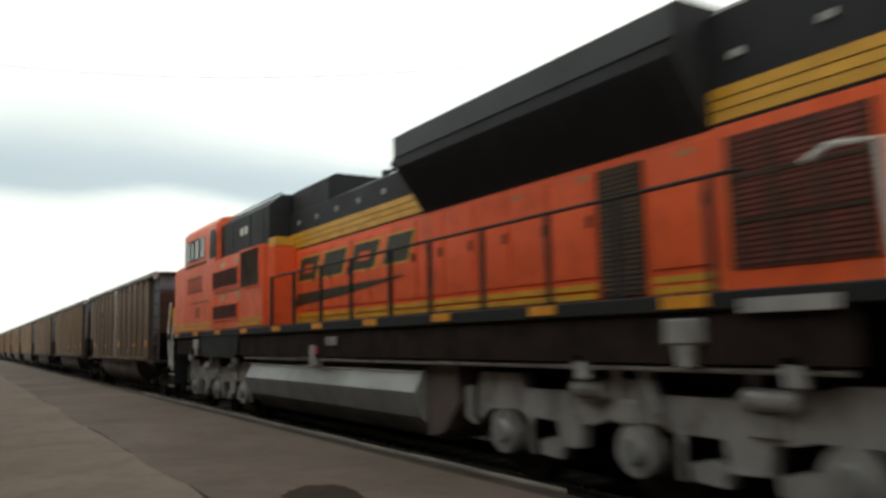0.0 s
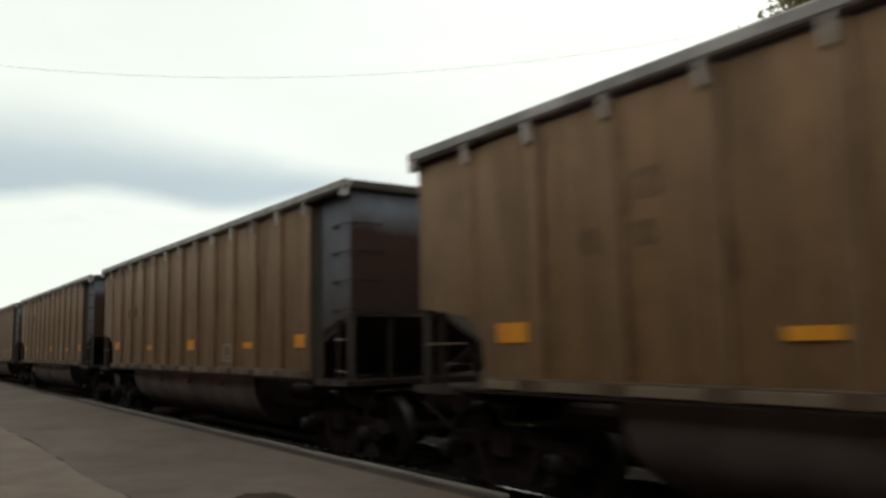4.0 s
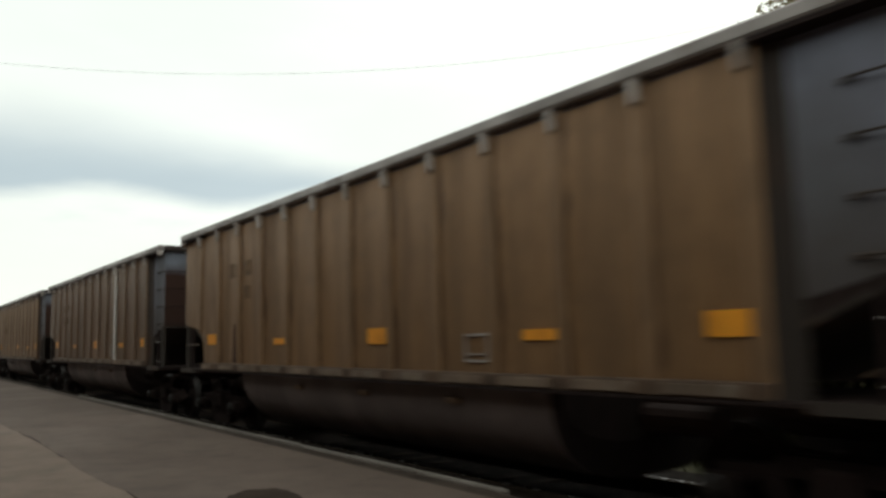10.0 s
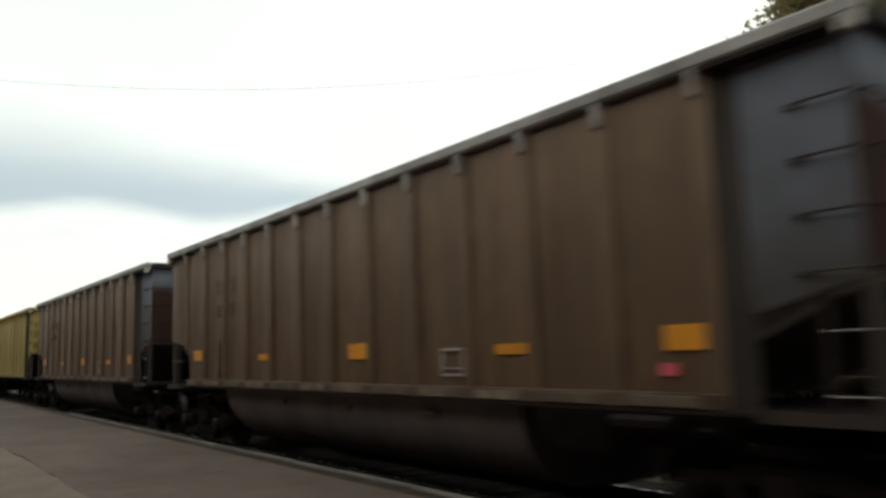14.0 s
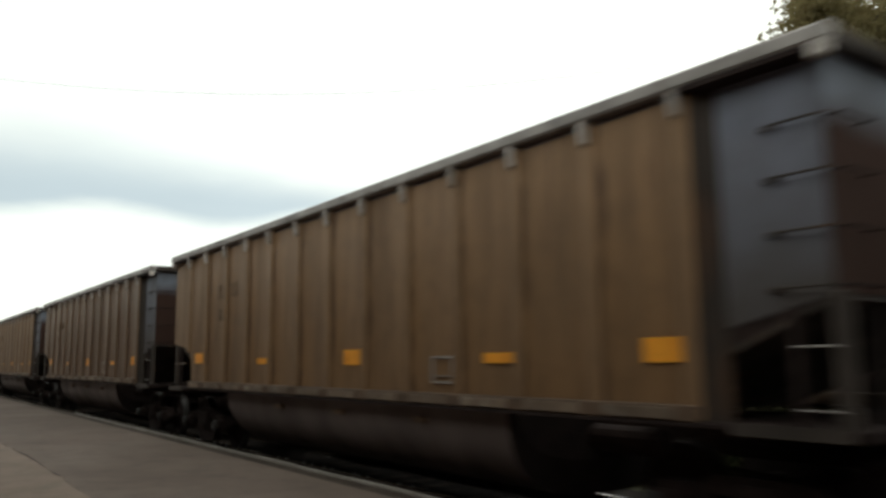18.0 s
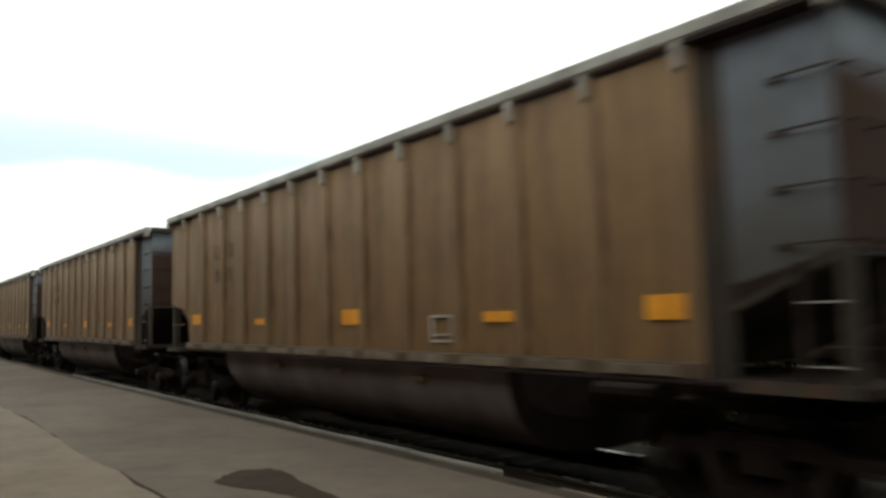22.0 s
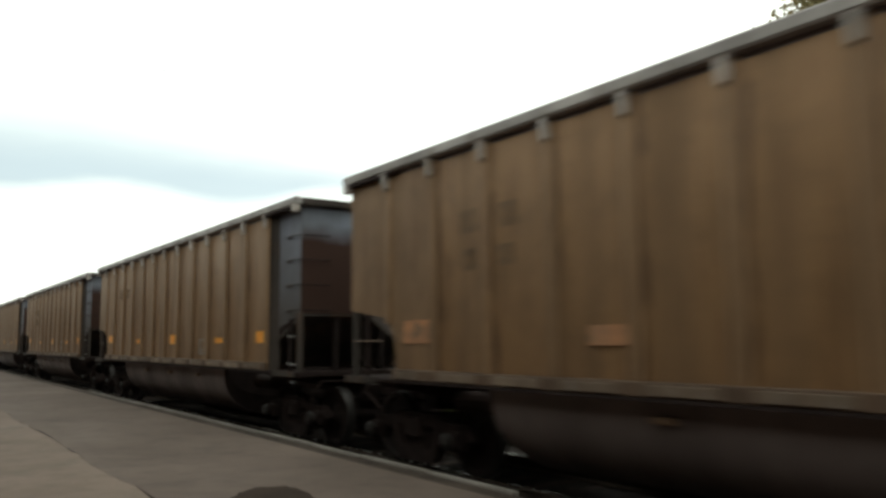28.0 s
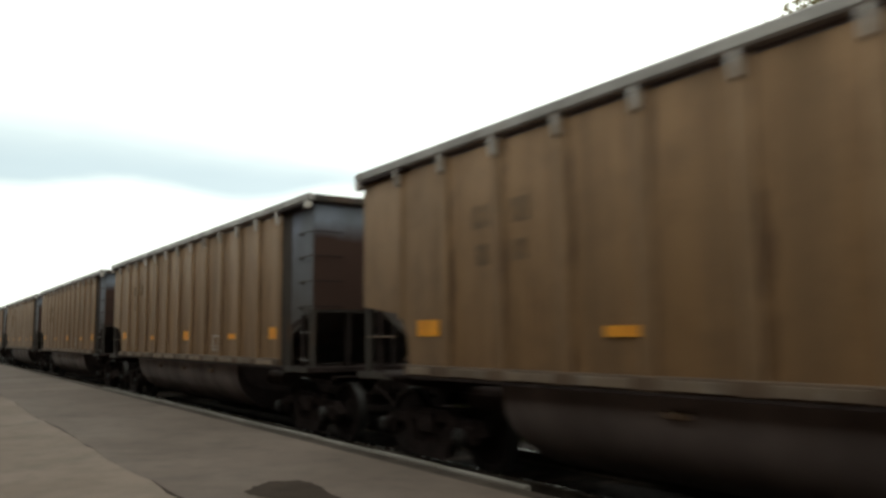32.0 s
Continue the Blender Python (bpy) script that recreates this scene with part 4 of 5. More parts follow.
        part("pink_tag", bar("tag", 0, 0.16, 0, 0.10, 0.014), PINK, car, (gx(2.95), front, UP + 1.18), "small pink tag")
    if i in (9, 11, 13, 16, 28):
        part("rust_run", shared("rust_run", lambda: Form(UP).prism("y", [(-0.09, 1.09), (0.10, 1.09), (0.06, 1.25), (0.05, 1.5), (0.015, 1.78), (-0.035, 1.76), (-0.05, 1.45), (-0.05, 1.28)], -0.006, 0.004)), RUST, car, (gx(3.70), SHEET + 0.002, 0))
    if i == 16:
        part("pink_tag", bar("tag", 0, 0.16, 0, 0.10, 0.014), PINK, car, (gx(13.64), front, UP + 1.25), "small pink tag")
    return car


def white_panel():
    f = Form()
    for x0, x1, z0, z1 in [(-0.02, 0.70, 2.22, 2.424), (-0.02, 0.70, 1.89, 1.98), (-0.02, 0.12, 1.98, 2.22), (0.52, 0.70, 1.98, 2.22), (0.606, 0.68, 2.424, 2.72), (-0.01, 0.606, 2.704, 2.73)]:
        f.box(x0, x1, -0.007, 0.006, z0, z1)
    return f


def rivet_strip():
    """A serrated strip along the edge of a post."""
    pts = [(0.080, 1.10)]
    for k in range(22):
        pts += [(0.092, 1.11 + k * 0.108), (0.110, 1.15 + k * 0.108), (0.092, 1.19 + k * 0.108)]
    return Form(UP).prism("y", pts + [(0.080, 3.50)], -0.033, -0.002)


def card_holder():
    f = Form()
    for x0, x1, z0, z1 in [(-0.2, 0.2, 0.125, 0.15), (-0.2, 0.2, -0.15, -0.125), (-0.2, 0.2, -0.075, -0.06), (-0.2, -0.18, -0.125, 0.125), (0.18, 0.2, -0.125, 0.125)]:
        f.box(x0, x1, -0.014, 0.006, z0, z1)
    return f


def lettering(car, x0, x1, z0, z1, rnd):
    """Unreadable worn lettering: a run of plain bars."""
    key = "lettering_%g" % round(x0, 2)

    def make():
        f, n = Form(), 4
        w = (x1 - x0) / n
        for k in range(n):
            a = x0 - (x0 + x1) / 2 + k * w
            f.box(a, a + w * 0.3, -0.004, 0.004, (z0 - z1) / 2, (z1 - z0) / 2)
            f.box(a + w * 0.3, a + w * 0.62, -0.004, 0.004, (z0 - z1) / 2 * (1 if k % 2 else -0.4), (z1 - z0) / 2 * (-0.4 if k % 2 else 1))
        return f
    part("lettering", shared(key, make), INKBAR, car, (gx((x0 + x1) / 2), SHEET + 0.012, UP + (z0 + z1) / 2))


# ---- locomotive ----
# Lengths run from its trailing coupler; heights from the platform.
def loco_truck_frame(s):
    """Side frame of a three-axle truck: a deep cast beam, raised at the ends and over the middle, with legs between the wheels."""
    f = Form(UP)
    y0, y1 = sorted((s * 1.06, s * 1.22))
    top = [(-2.92, 0.46), (-2.92, 0.84), (-2.62, 0.86), (-2.56, 1.02), (-1.78, 1.02), (-1.70, 0.86), (-0.76, 0.86), (-0.70, 1.02), (0.18, 1.0), (0.26, 0.88),
           (1.12, 0.88), (1.22, 0.96), (1.95, 0.98), (2.05, 1.02), (2.56, 1.02), (2.62, 0.86), (2.92, 0.84), (2.92, 0.46)]
    low = [(2.70, 0.40), (2.52, 0.52), (2.36, 0.60), (1.82, 0.60), (1.66, 0.56), (1.46, 0.55), (1.40, 0.30), (1.06, 0.28), (1.0, 0.55), (0.46, 0.56), (0.30, 0.62), (-0.34, 0.62),
           (-0.56, 0.55), (-0.74, 0.54), (-0.80, 0.30), (-1.08, 0.28), (-1.14, 0.54), (-1.70, 0.56), (-1.84, 0.62), (-2.36, 0.60), (-2.52, 0.50), (-2.70, 0.38)]
    return f.prism("y", top + low, y0, y1)


def loco_wheel(s):
    return Form().lathe((0, s * 0.755, 0), [(-0.07 * s, 0.2), (-0.07 * s, 0.555), (-0.04 * s, 0.555), (-0.03 * s, 0.532), (0.07 * s, 0.525), (0.07 * s, 0.46),
                                              (0.02 * s, 0.42), (0.0, 0.24), (0.06 * s, 0.15), (0.1 * s, 0.14), (0.1 * s, 0.02)], 32)


def loco_truck(loco, x):
    beam = part("truck", shared("loco_truck_beam", lambda: Form(UP).box(-2.4, 2.4, -0.45, 0.45, 0.45, 0.85, 0.03)), GRIME, loco, (x, 0, 0), "silver-painted three-axle truck")
    for s in (-1, 1):
        part("sideframe", shared("loco_frame%d" % s, lambda: loco_truck_frame(s)), SILVER, beam)
        for q in (-2.1, 0.0, 2.1):
            part("journal_box", shared("journal_box%d" % s, lambda: Form(UP).rod((0, s * 1.0, 0.36), (0, s * 1.24, 0.36), 0.25, 16).box(-0.17, 0.17, min(s * 1.0, s * 1.2), max(s * 1.0, s * 1.2), 0.40, 0.62, 0.03)), SILVER, beam, (q, 0, 0))
            part("journal_cap", shared("journal_cap%d" % s, lambda: Form(UP).rod((0, s * 1.22, 0.36), (0, s * 1.30, 0.36), 0.16, 18, 0.11), True), TANK, beam, (q, 0, 0))
        for q in (-0.52, 1.55):
            part("brake_cylinder", shared("brake_cylinder%d" % s, lambda: Form(UP).rod((-0.24, s * 1.26, 0.90), (0.24, s * 1.26, 0.90), 0.10, 14), True), SILVER, beam, (q, 0, 0))
        for q in (-1.35, 0.75, 1.62):
            part("brake_shoe", shared("brake_shoe%d" % s, lambda: Form(UP).prism("y", [(-0.16, 0.16), (0.2, 0.14), (0.24, 0.30), (0.05, 0.36), (-0.18, 0.30)], min(s * 1.0, s * 1.16), max(s * 1.0, s * 1.16))), SILVER, beam, (q, 0, 0))
        for q in (-0.10, 1.45):
            part("equalizer_pad", shared("equalizer_pad%d" % s, lambda: Form(UP).box(-0.16, 0.16, min(s * 1.2, s * 1.27), max(s * 1.2, s * 1.27), 0.58, 0.82, 0.03).rod((-0.1, s * 1.24, 0.82), (-0.1, s * 1.24, 1.1), 0.05, 8)), SILVER, beam, (q, 0, 0))
        for q in (-1.6, 0.52, 2.6):
            part("brake_hanger", shared("brake_hanger%d" % s, lambda: Form(UP).bent([(0, s * 1.2, 0.86), (0.06, s * 1.25, 0.5), (0.0, s * 1.2, 0.16)], 0.035)), SILVER, beam, (q, 0, 0))
        part("sand_pipe", shared("sand_pipe%d" % s, lambda: Form(UP).bent([(-2.6, s * 1.26, 1.05), (-2.62, s * 1.26, 0.5), (-2.5, s * 0.95, 0.02)], 0.022)), GRIME, beam)
        part("lateral_damper", shared("lateral_damper%d" % s, lambda: Form(UP).rod((0.2, s * 1.28, 1.12), (0.35, s * 1.28, 0.72), 0.07, 10, 0.05)), SILVER, beam)
    for q in (-1.5, 0.6, 1.5):
        part("traction_motor", shared("traction_motor", lambda: Form(UP).box(-0.42, 0.42, -0.62, 0.62, -0.05, 0.62, 0.06)), GRIME, beam, (q, 0, 0))
    for q in (-2.1, 0.0, 2.1):
        part("axle", shared("loco_axle", lambda: Form().rod((0, -1.1, 0.53), (0, 1.1, 0.53), 0.1, 12)), WHEEL, beam, (q, 0, 0))
        for s in (-1, 1):
            WHEELS.append((loco, q, 0.53, part("wheel", shared("loco_wheel%d" % s, lambda: loco_wheel(s), True), WHEEL, beam, (q, 0, 0.53))))


def ring(f, a, b, y0, y1):
    """A flat ring between the outlines a and b, from y0 to y1."""
    n = len(a)
    vs = [(x, y, z) for y in (y0, y1) for q in (a, b) for x, z in q]
    fs = []
    for i in range(n):
        j = (i + 1) % n
        fs += [(i, j, n + j, n + i), (2 * n + j, 2 * n + i, 3 * n + i, 3 * n + j), (i, 2 * n + i, 2 * n + j, j), (n + j, 3 * n + j, 3 * n + i, n + i)]
    return f.add(vs, fs)


def slanted(x0, x1, z0, z1, lean, hole):
    """A leaning block of a decal, hollow if hole."""
    a = [(x0, z0), (x1, z0), (x1 + lean, z1), (x0 + lean, z1)]
    if not hole:
        return Form(UP).prism("y", a, -0.004, 0.002)
    cx, cz = sum(p[0] for p in a) / 4, sum(p[1] for p in a) / 4
    return ring(Form(UP), a, [(cx + (x - cx) * 0.45, cz + (z - cz) * 0.36) for x, z in a], -0.004, 0.002)


def painted_block():
    """A hollow upright block in place of a painted figure."""
    t = 0.085
    return ring(Form(), [(0, 0), (0.29, 0), (0.29, 0.42), (0, 0.42)], [(t, t), (0.29 - t, t), (0.29 - t, 0.42 - t), (t, 0.42 - t)], -0.006, 0.0)


def louvres(x0, x1, z0, z1, n, y, t=0.016):
    f = Form(UP)
    h = (z1 - z0) / n
    for k in range(n):
        z = z0 + k * h
        f.prism("x", [(y, z), (y - t, z + h * 0.15), (y - t, z + h * 0.35), (y, z + h * 0.8)], x0, x1)
    return f


def build_locomotive():
    loco = tagged(new("locomotive"), "orange and black diesel locomotive with yellow stripes, silver trucks", "locomotive")

    def P(name, form, mat, label="", smooth=False, parent=None):
        return part(name, form.mesh(name, smooth), mat, parent or loco, (0, 0, 0), label)

    B = lambda *a: Form(UP).box(*a)
    # frame and deck
    P("deck", B(0.98, 21.85, -1.56, 1.56, 1.60, 1.75, 0.015), BLACK, "black frame sill")
    for s in (-1, 1):
        P("side_skirt", B(2.0, 21.5, min(s * 1.50, s * 1.40), max(s * 1.50, s * 1.40), 1.17, 1.597, 0.01), GRIME)
        P("end_plate", B(1.45, 1.60, -1.5, 1.5, 0.35, 1.75, 0.02) if s < 0 else B(21.95, 22.1, -1.5, 1.5, 0.35, 1.75, 0.02), BLACK)
        P("coupler", B(0.66, 1.5, -0.12, 0.12, 0.52, 0.78, 0.03).prism("z", [(0.35, -0.18), (0.71, -0.2), (0.71, 0.2), (0.41, 0.18), (0.49, 0.0)], 0.48, 0.82) if s < 0
          else B(22.05, 22.6, -0.12, 0.12, 0.52, 0.78, 0.03), GRIME)
        P("service_pipe", Form(UP).rod((7.9, s * 1.43, 1.13), (21.4, s * 1.43, 1.13), 0.028, 8), SILVER)
    P("end_guard", Form(UP).prism("y", [(1.0, 1.753), (1.27, 1.753), (1.23, 2.15), (1.14, 2.48), (1.04, 2.48), (1.01, 2.15)], -1.42, -1.38), YELLOW, "yellow end guard plate")
    P("frame", B(1.8, 21.7, -0.85, 0.85, 0.80, 1.597, 0.03), GRIME)
    # nose and cab
    nose = P("nose", Form(UP).prism("y", [(1.76, 1.753), (1.76, 3.34), (1.82, 3.42), (2.0, 3.47), (2.90, 3.50), (2.90, 1.753)], -1.52, 1.52), CABORANGE)
    cab_prof = [(-1.53, 1.753), (-1.53, 4.28), (-1.40, 4.42), (-0.7, 4.55), (0.7, 4.55), (1.40, 4.42), (1.53, 4.28), (1.53, 1.753)]
    cab = P("cab", Form(UP).prism("x", cab_prof, 2.903, 5.80), CABORANGE)
    P("cab_rear", Form(UP).prism("x", [(-1.53, 3.43), (-1.53, 4.28), (-1.40, 4.42), (-0.7, 4.55), (0.7, 4.55), (1.40, 4.42), (1.53, 4.28), (1.53, 3.43)], 5.803, 5.99), CABORANGE)
    P("nose_rail", Form(UP).bent([(1.95, -1.3, 3.46), (1.95, -1.3, 3.55), (2.85, -1.3, 3.64)], 0.014), BLACK)
    P("nose_cap", B(1.95, 2.25, -1.1, -0.8, 3.46, 3.53, 0.02), BLACK)
    for s in (-1, 1):
        y = s * 1.533
        for k, (a, b) in enumerate([(3.06, 3.44), (3.52, 3.86), (3.94, 4.38), (4.52, 4.90)]):
            w = P("window_pane", B(a, b, min(y, y + s * 0.006), max(y, y + s * 0.006), 3.60, 4.06), GLASS, "dark cab side window")
            fr = Form(UP)
            for x0, x1, z0, z1 in [(a - 0.035, b + 0.035, 4.06, 4.095), (a - 0.035, b + 0.035, 3.565, 3.60), (a - 0.035, a, 3.60, 4.06), (b, b + 0.035, 3.60, 4.06)]:
                fr.box(x0, x1, min(y, y + s * 0.022), max(y, y + s * 0.022), z0, z1)
            P("window_frame", fr, SILVER if k in (0, 3) else BLACK, "", False, w)
        P("doorway_recess", Form(UP).prism("y", [(5.40, 3.47), (5.96, 3.47), (5.96, 3.98), (5.84, 4.14), (5.52, 4.16), (5.40, 4.02)], min(y, y + s * 0.008), max(y, y + s * 0.008)), BLACK, "dark rear cab window")
        P("drip_strip", B(2.98, 5.12, min(y, y + s * 0.02), max(y, y + s * 0.02), 3.43, 3.46), BLACK)
        P("hatch_seam", B(3.60, 5.30, min(y, y + s * 0.006), max(y, y + s * 0.006), 2.455, 2.475), BLACK)
        for k in range(4):
            P("vent_slot", B(4.08, 4.52, min(y, y + s * 0.012), max(y, y + s * 0.012), 2.10 + k * 0.07, 2.122 + k * 0.07), GRILLE)
    for k in range(4):
        part("painted_block", shared("painted_block", painted_block), FIGURES, loco, (3.26 + 0.375 * k, -1.533, UP + 2.72), "worn dark painted block on the cab side")
    # equipment cabinet behind the cab
    P("cabinet", B(5.803, 9.33, -1.53, 1.53, 1.753, 3.40, 0.02), CABORANGE)
    P("upper_cabinet", Form(UP).prism("x", [(-1.42, 3.403), (-1.42, 4.18), (-1.15, 4.42), (1.15, 4.42), (1.42, 4.18), (1.42, 3.403)], 5.993, 9.40), BLACK)
    P("roof_rail", Form(UP).bent([(6.05, -1.12, 4.415), (6.1, -1.12, 4.47), (9.25, -1.12, 4.47), (9.3, -1.12, 4.415)], 0.014), BLACK)
    for x in (6.9, 8.14, 8.97):
        P("cabinet_rib", B(x, x + 0.05, -1.436, -1.415, 3.41, 4.16, 0.004), RADIATOR)
    for a, b, z0, z1, m, n in [(5.74, 7.74, 2.71, 3.09, GRILLE, 13), (5.80, 7.70, 1.99, 2.29, GRILLE, 11), (7.92, 9.16, 2.60, 3.36, BROWNDOOR, 24)]:
        g = P("grille", B(a, b, -1.536, -1.525, z0, z1), GRILLE, "dark red ventilation grille")
        P("grille_slat", louvres(a, b, z0, z1, n, -1.536), m, "", False, g)
        fr = Form(UP)
        for x0, x1, q0, q1 in [(a - 0.04, b + 0.04, z1, z1 + 0.04), (a - 0.04, b + 0.04, z0 - 0.04, z0), (a - 0.04, a, z0, z1), (b, b + 0.04, z0, z1)]:
            fr.box(x0, x1, -1.56, -1.525, q0, q1)
        P("grille_frame", fr, ORANGE, "", False, g)
    P("cabinet_seam", B(5.9, 7.8, -1.538, -1.53, 2.58, 2.60), BLACK)
    for x0, x1, z0, z1 in [(6.35, 6.75, 3.17, 3.26), (6.35, 6.72, 2.40, 2.50), (7.55, 7.75, 3.15, 3.27), (7.58, 7.74, 2.42, 2.58)]:
        P("notice_plate", B(x0, x1, -1.536, -1.529, z0, z1), CREAMPLATE)
    for x0 in (7.5, 7.8):
        P("notice_plate", B(x0, x0 + 0.2, -1.43, -1.416, 3.78, 3.94), WHITE)
    P("cabinet_end_block", B(9.333, 9.75, -1.45, 1.45, 1.753, 3.32, 0.03), ORANGE)
    P("yellow_band", B(9.403, 9.75, -1.43, -1.0, 3.323, 3.50, 0.01), YELLOW, "yellow hood stripe")
    # long hood with its doors
    P("hood", B(9.753, 21.75, -1.0, 1.0, 1.753, 3.225, 0.01), ORANGE)
    door = shared("hood_door", lambda: Form(UP).box(-0.36, 0.36, -1.022, -0.995, 2.02, 3.16, 0.012))
    latch = shared("door_latch", lambda: Form(UP).box(0.26, 0.32, -1.04, -1.018, 2.55, 2.68, 0.006))
    for k in range(14):
        x = 10.5 + 0.76 * k
        if 18.4 < x < 19.3 or x > 20.0:
            continue
        d = part("hood_door", door, ORANGE, loco, (x, 0, 0))
        part("door_latch", latch, BLACK, d)
    P("upper_hood", Form(UP).prism("x", [(-0.99, 3.228), (-0.99, 3.98), (-0.78, 4.10), (0.78, 4.10), (0.99, 3.98), (0.99, 3.228)], 9.403, 14.9), BLACK)
    P("rear_upper_hood", Form(UP).prism("x", [(-0.99, 3.228), (-0.99, 4.24), (-0.8, 4.37), (0.8, 4.37), (0.99, 4.24), (0.99, 3.228)], 20.003, 21.75), BLACK)
    for a, b in ((9.4, 14.98), (19.96, 21.75)):
        for z0, z1 in ((3.26, 3.355), (3.37, 3.455), (3.47, 3.565)):
            P("yellow_band", B(a, b, -1.004, -0.985, z0, z1), YELLOW, "yellow hood stripe")
    for a, b, y in ((1.78, 5.52, -1.537), (7.72, 9.3, -1.537), (9.8, 18.45, -1.026), (19.22, 20.0, -1.006)):
        for z0, z1 in ((1.80, 1.865), (1.895, 1.96)):
            P("yellow_stripe", B(a, b, y - 0.002, y + 0.03, z0, z1), YELLOW, "yellow sill stripe")
    for k in range(6):
        P("lifting_lug", B(9.9 + 0.92 * k, 9.99 + 0.92 * k, -1.02, -0.985, 3.72, 3.81, 0.01), SILVER)
    for x, z in ((20.25, 3.78), (21.1, 3.80)):
        P("lifting_lug", B(x, x + 0.12, -1.02, -0.985, z, z + 0.08, 0.01), SILVER)
    P("exhaust_hatch", Form(UP).prism("x", [(-0.95, 4.0), (-0.95, 4.42), (-0.8, 4.52), (0.8, 4.52), (0.95, 4.42), (0.95, 4.0)], 9.42, 11.3), BLACK)
    P("exhaust_stack", B(10.0, 10.7, -0.3, 0.3, 4.5, 4.62, 0.03), GRIME)
    # horns
    horn = P("horn", Form(UP).rod((13.25, -0.6, 4.08), (13.25, -0.6, 4.22), 0.025, 8).rod((13.1, -0.6, 4.23), (13.42, -0.6, 4.23), 0.028, 8), BLACK, "black air horn with flared bells")
    for a, b in (((13.1, -0.6, 4.23), (12.9, -0.6, 4.22)), ((13.4, -0.6, 4.24), (13.64, -0.6, 4.27)), ((13.3, -0.68, 4.26), (13.52, -0.7, 4.31))):
        P("horn_bell", Form(UP).rod(a, b, 0.022, 12, 0.07), BLACK, "", True, horn)
    # flared radiator
    prof = [(-1.0, 3.21), (-1.46, 3.84), (-1.46, 4.27), (-1.30, 4.38), (1.30, 4.38), (1.46, 4.27), (1.46, 3.84), (1.0, 3.21)]
    rad = P("radiator", Form(UP).prism("x", prof, 14.90, 20.0), BLACK, "black flared radiator housing")
    P("radiator_lip", B(14.87, 20.04, -1.48, -1.463, 3.98, 4.275, 0.004), RADIATOR, "", False, rad)
    slat = shared("screen_slat", lambda: Form(UP).add([(0, -1.03, 3.25), (0.03, -1.03, 3.25), (0.03, -1.455, 3.822), (0, -1.455, 3.822), (0.015, -1.06, 3.235), (0.015, -1.475, 3.80)], [(0, 4, 5, 3), (4, 1, 2, 5)]))
    for k in range(33):
        part("screen_slat", slat, BLACK, rad, (15.02 + k * 0.15, 0, 0))
    P("screen_pipe", Form(UP).rod((14.55, -1.30, 3.98), (14.95, -1.30, 3.98), 0.06, 10), BLACK, "", True, rad)
    for x in (15.9, 17.4, 18.9):
        P("radiator_fan", Form(UP).rod((x, 0, 4.37), (x, 0, 4.50), 0.62, 24), BLACK, "", False, rad)
    # side openings of the long hood
    P("access_door", B(18.52, 19.15, -1.04, -0.99, 1.80, 3.12, 0.01), BROWNDOOR, "sooty brown mesh door")
    P("door_mesh", louvres(18.55, 19.15, 1.85, 3.08, 24, -1.04, 0.006), BROWNDOOR)
    g = P("air_grille", B(20.16, 21.46, -1.012, -0.99, 1.95, 3.11), GRILLE, "dark red air intake grille")
    P("grille_slat", louvres(20.19, 21.43, 1.98, 3.08, 22, -1.012, 0.007), GRILLE, "", False, g)
    for x in (20.16, 20.56, 20.98, 21.41):
        P("grille_bar", B(x, x + 0.05, -1.03, -1.0, 1.95, 3.11), BROWNDOOR, "", False, g)
    for z in (2.34, 2.72):
        P("grille_bar", B(20.16, 21.46, -1.026, -1.0, z, z + 0.035), BROWNDOOR, "", False, g)
    for x, z in ((17.02, 3.05), (18.2, 3.06), (19.6, 3.05)):
        P("worn_patch", B(x, x + 0.2, -1.0275, -1.0, z, z + 0.05), FADED)
    # decal on the hood side: plain leaning blocks and a long wedge
    for k, (a, b, h) in enumerate([(9.95, 10.85, True), (11.12, 12.05, False), (12.38, 13.30, True), (13.60, 14.40, False)]):
        part("decal_edge", slanted(a - 0.05, b + 0.05, 2.57, 3.05, 0.25, h).mesh("decal_edge"), YELLOW, loco, (0, -1.0235, 0), "thin yellow edge of the decal")
        part("decal_block", slanted(a, b, 2.60, 3.02, 0.22, h).mesh("decal_block"), GREENBLACK, loco, (0, -1.0265, 0), "dark green leaning decal block")
    part("decal_wedge", Form(UP).prism("y", [(9.80, 2.12), (12.0, 2.21), (14.25, 2.365), (14.30, 2.39), (12.0, 2.375), (9.94, 2.35)], -0.004, 0.002).mesh("decal_wedge"), GREENBLACK, loco, (0, -1.0265, 0))
    # handrail along the walkway
    hp = shared("handrail_post", lambda: Form(UP).rod((0, -1.52, 1.70), (0, -1.52, 2.69), 0.036, 8))
    for x in (9.85, 11.05, 12.3, 13.5, 14.8, 15.9, 17.1, 18.3, 19.3, 20.36):
        part("handrail_post", hp, BLACK, loco, (x, 0, 0))
    P("handrail", Form(UP).rod((9.85, -1.52, 2.68), (20.7, -1.52, 2.68), 0.02, 8), BLACK)
    for s in (-1, 1):
        P("end_handrail", Form(UP).bent([(1.14, s * 1.5, 2.62), (1.05, s * 1.5, 2.3), (0.90, s * 1.5, 1.93), (1.03, s * 1.5, 1.3), (1.17, s * 1.5, 0.84)], 0.03), WHITE, "white end handrail")
        P("step_handrail", Form(UP).bent([(1.98, s * 1.57, 2.0), (1.74, s * 1.57, 1.85), (1.70, s * 1.57, 1.5), (1.76, s * 1.57, 0.75)], 0.022), WHITE)
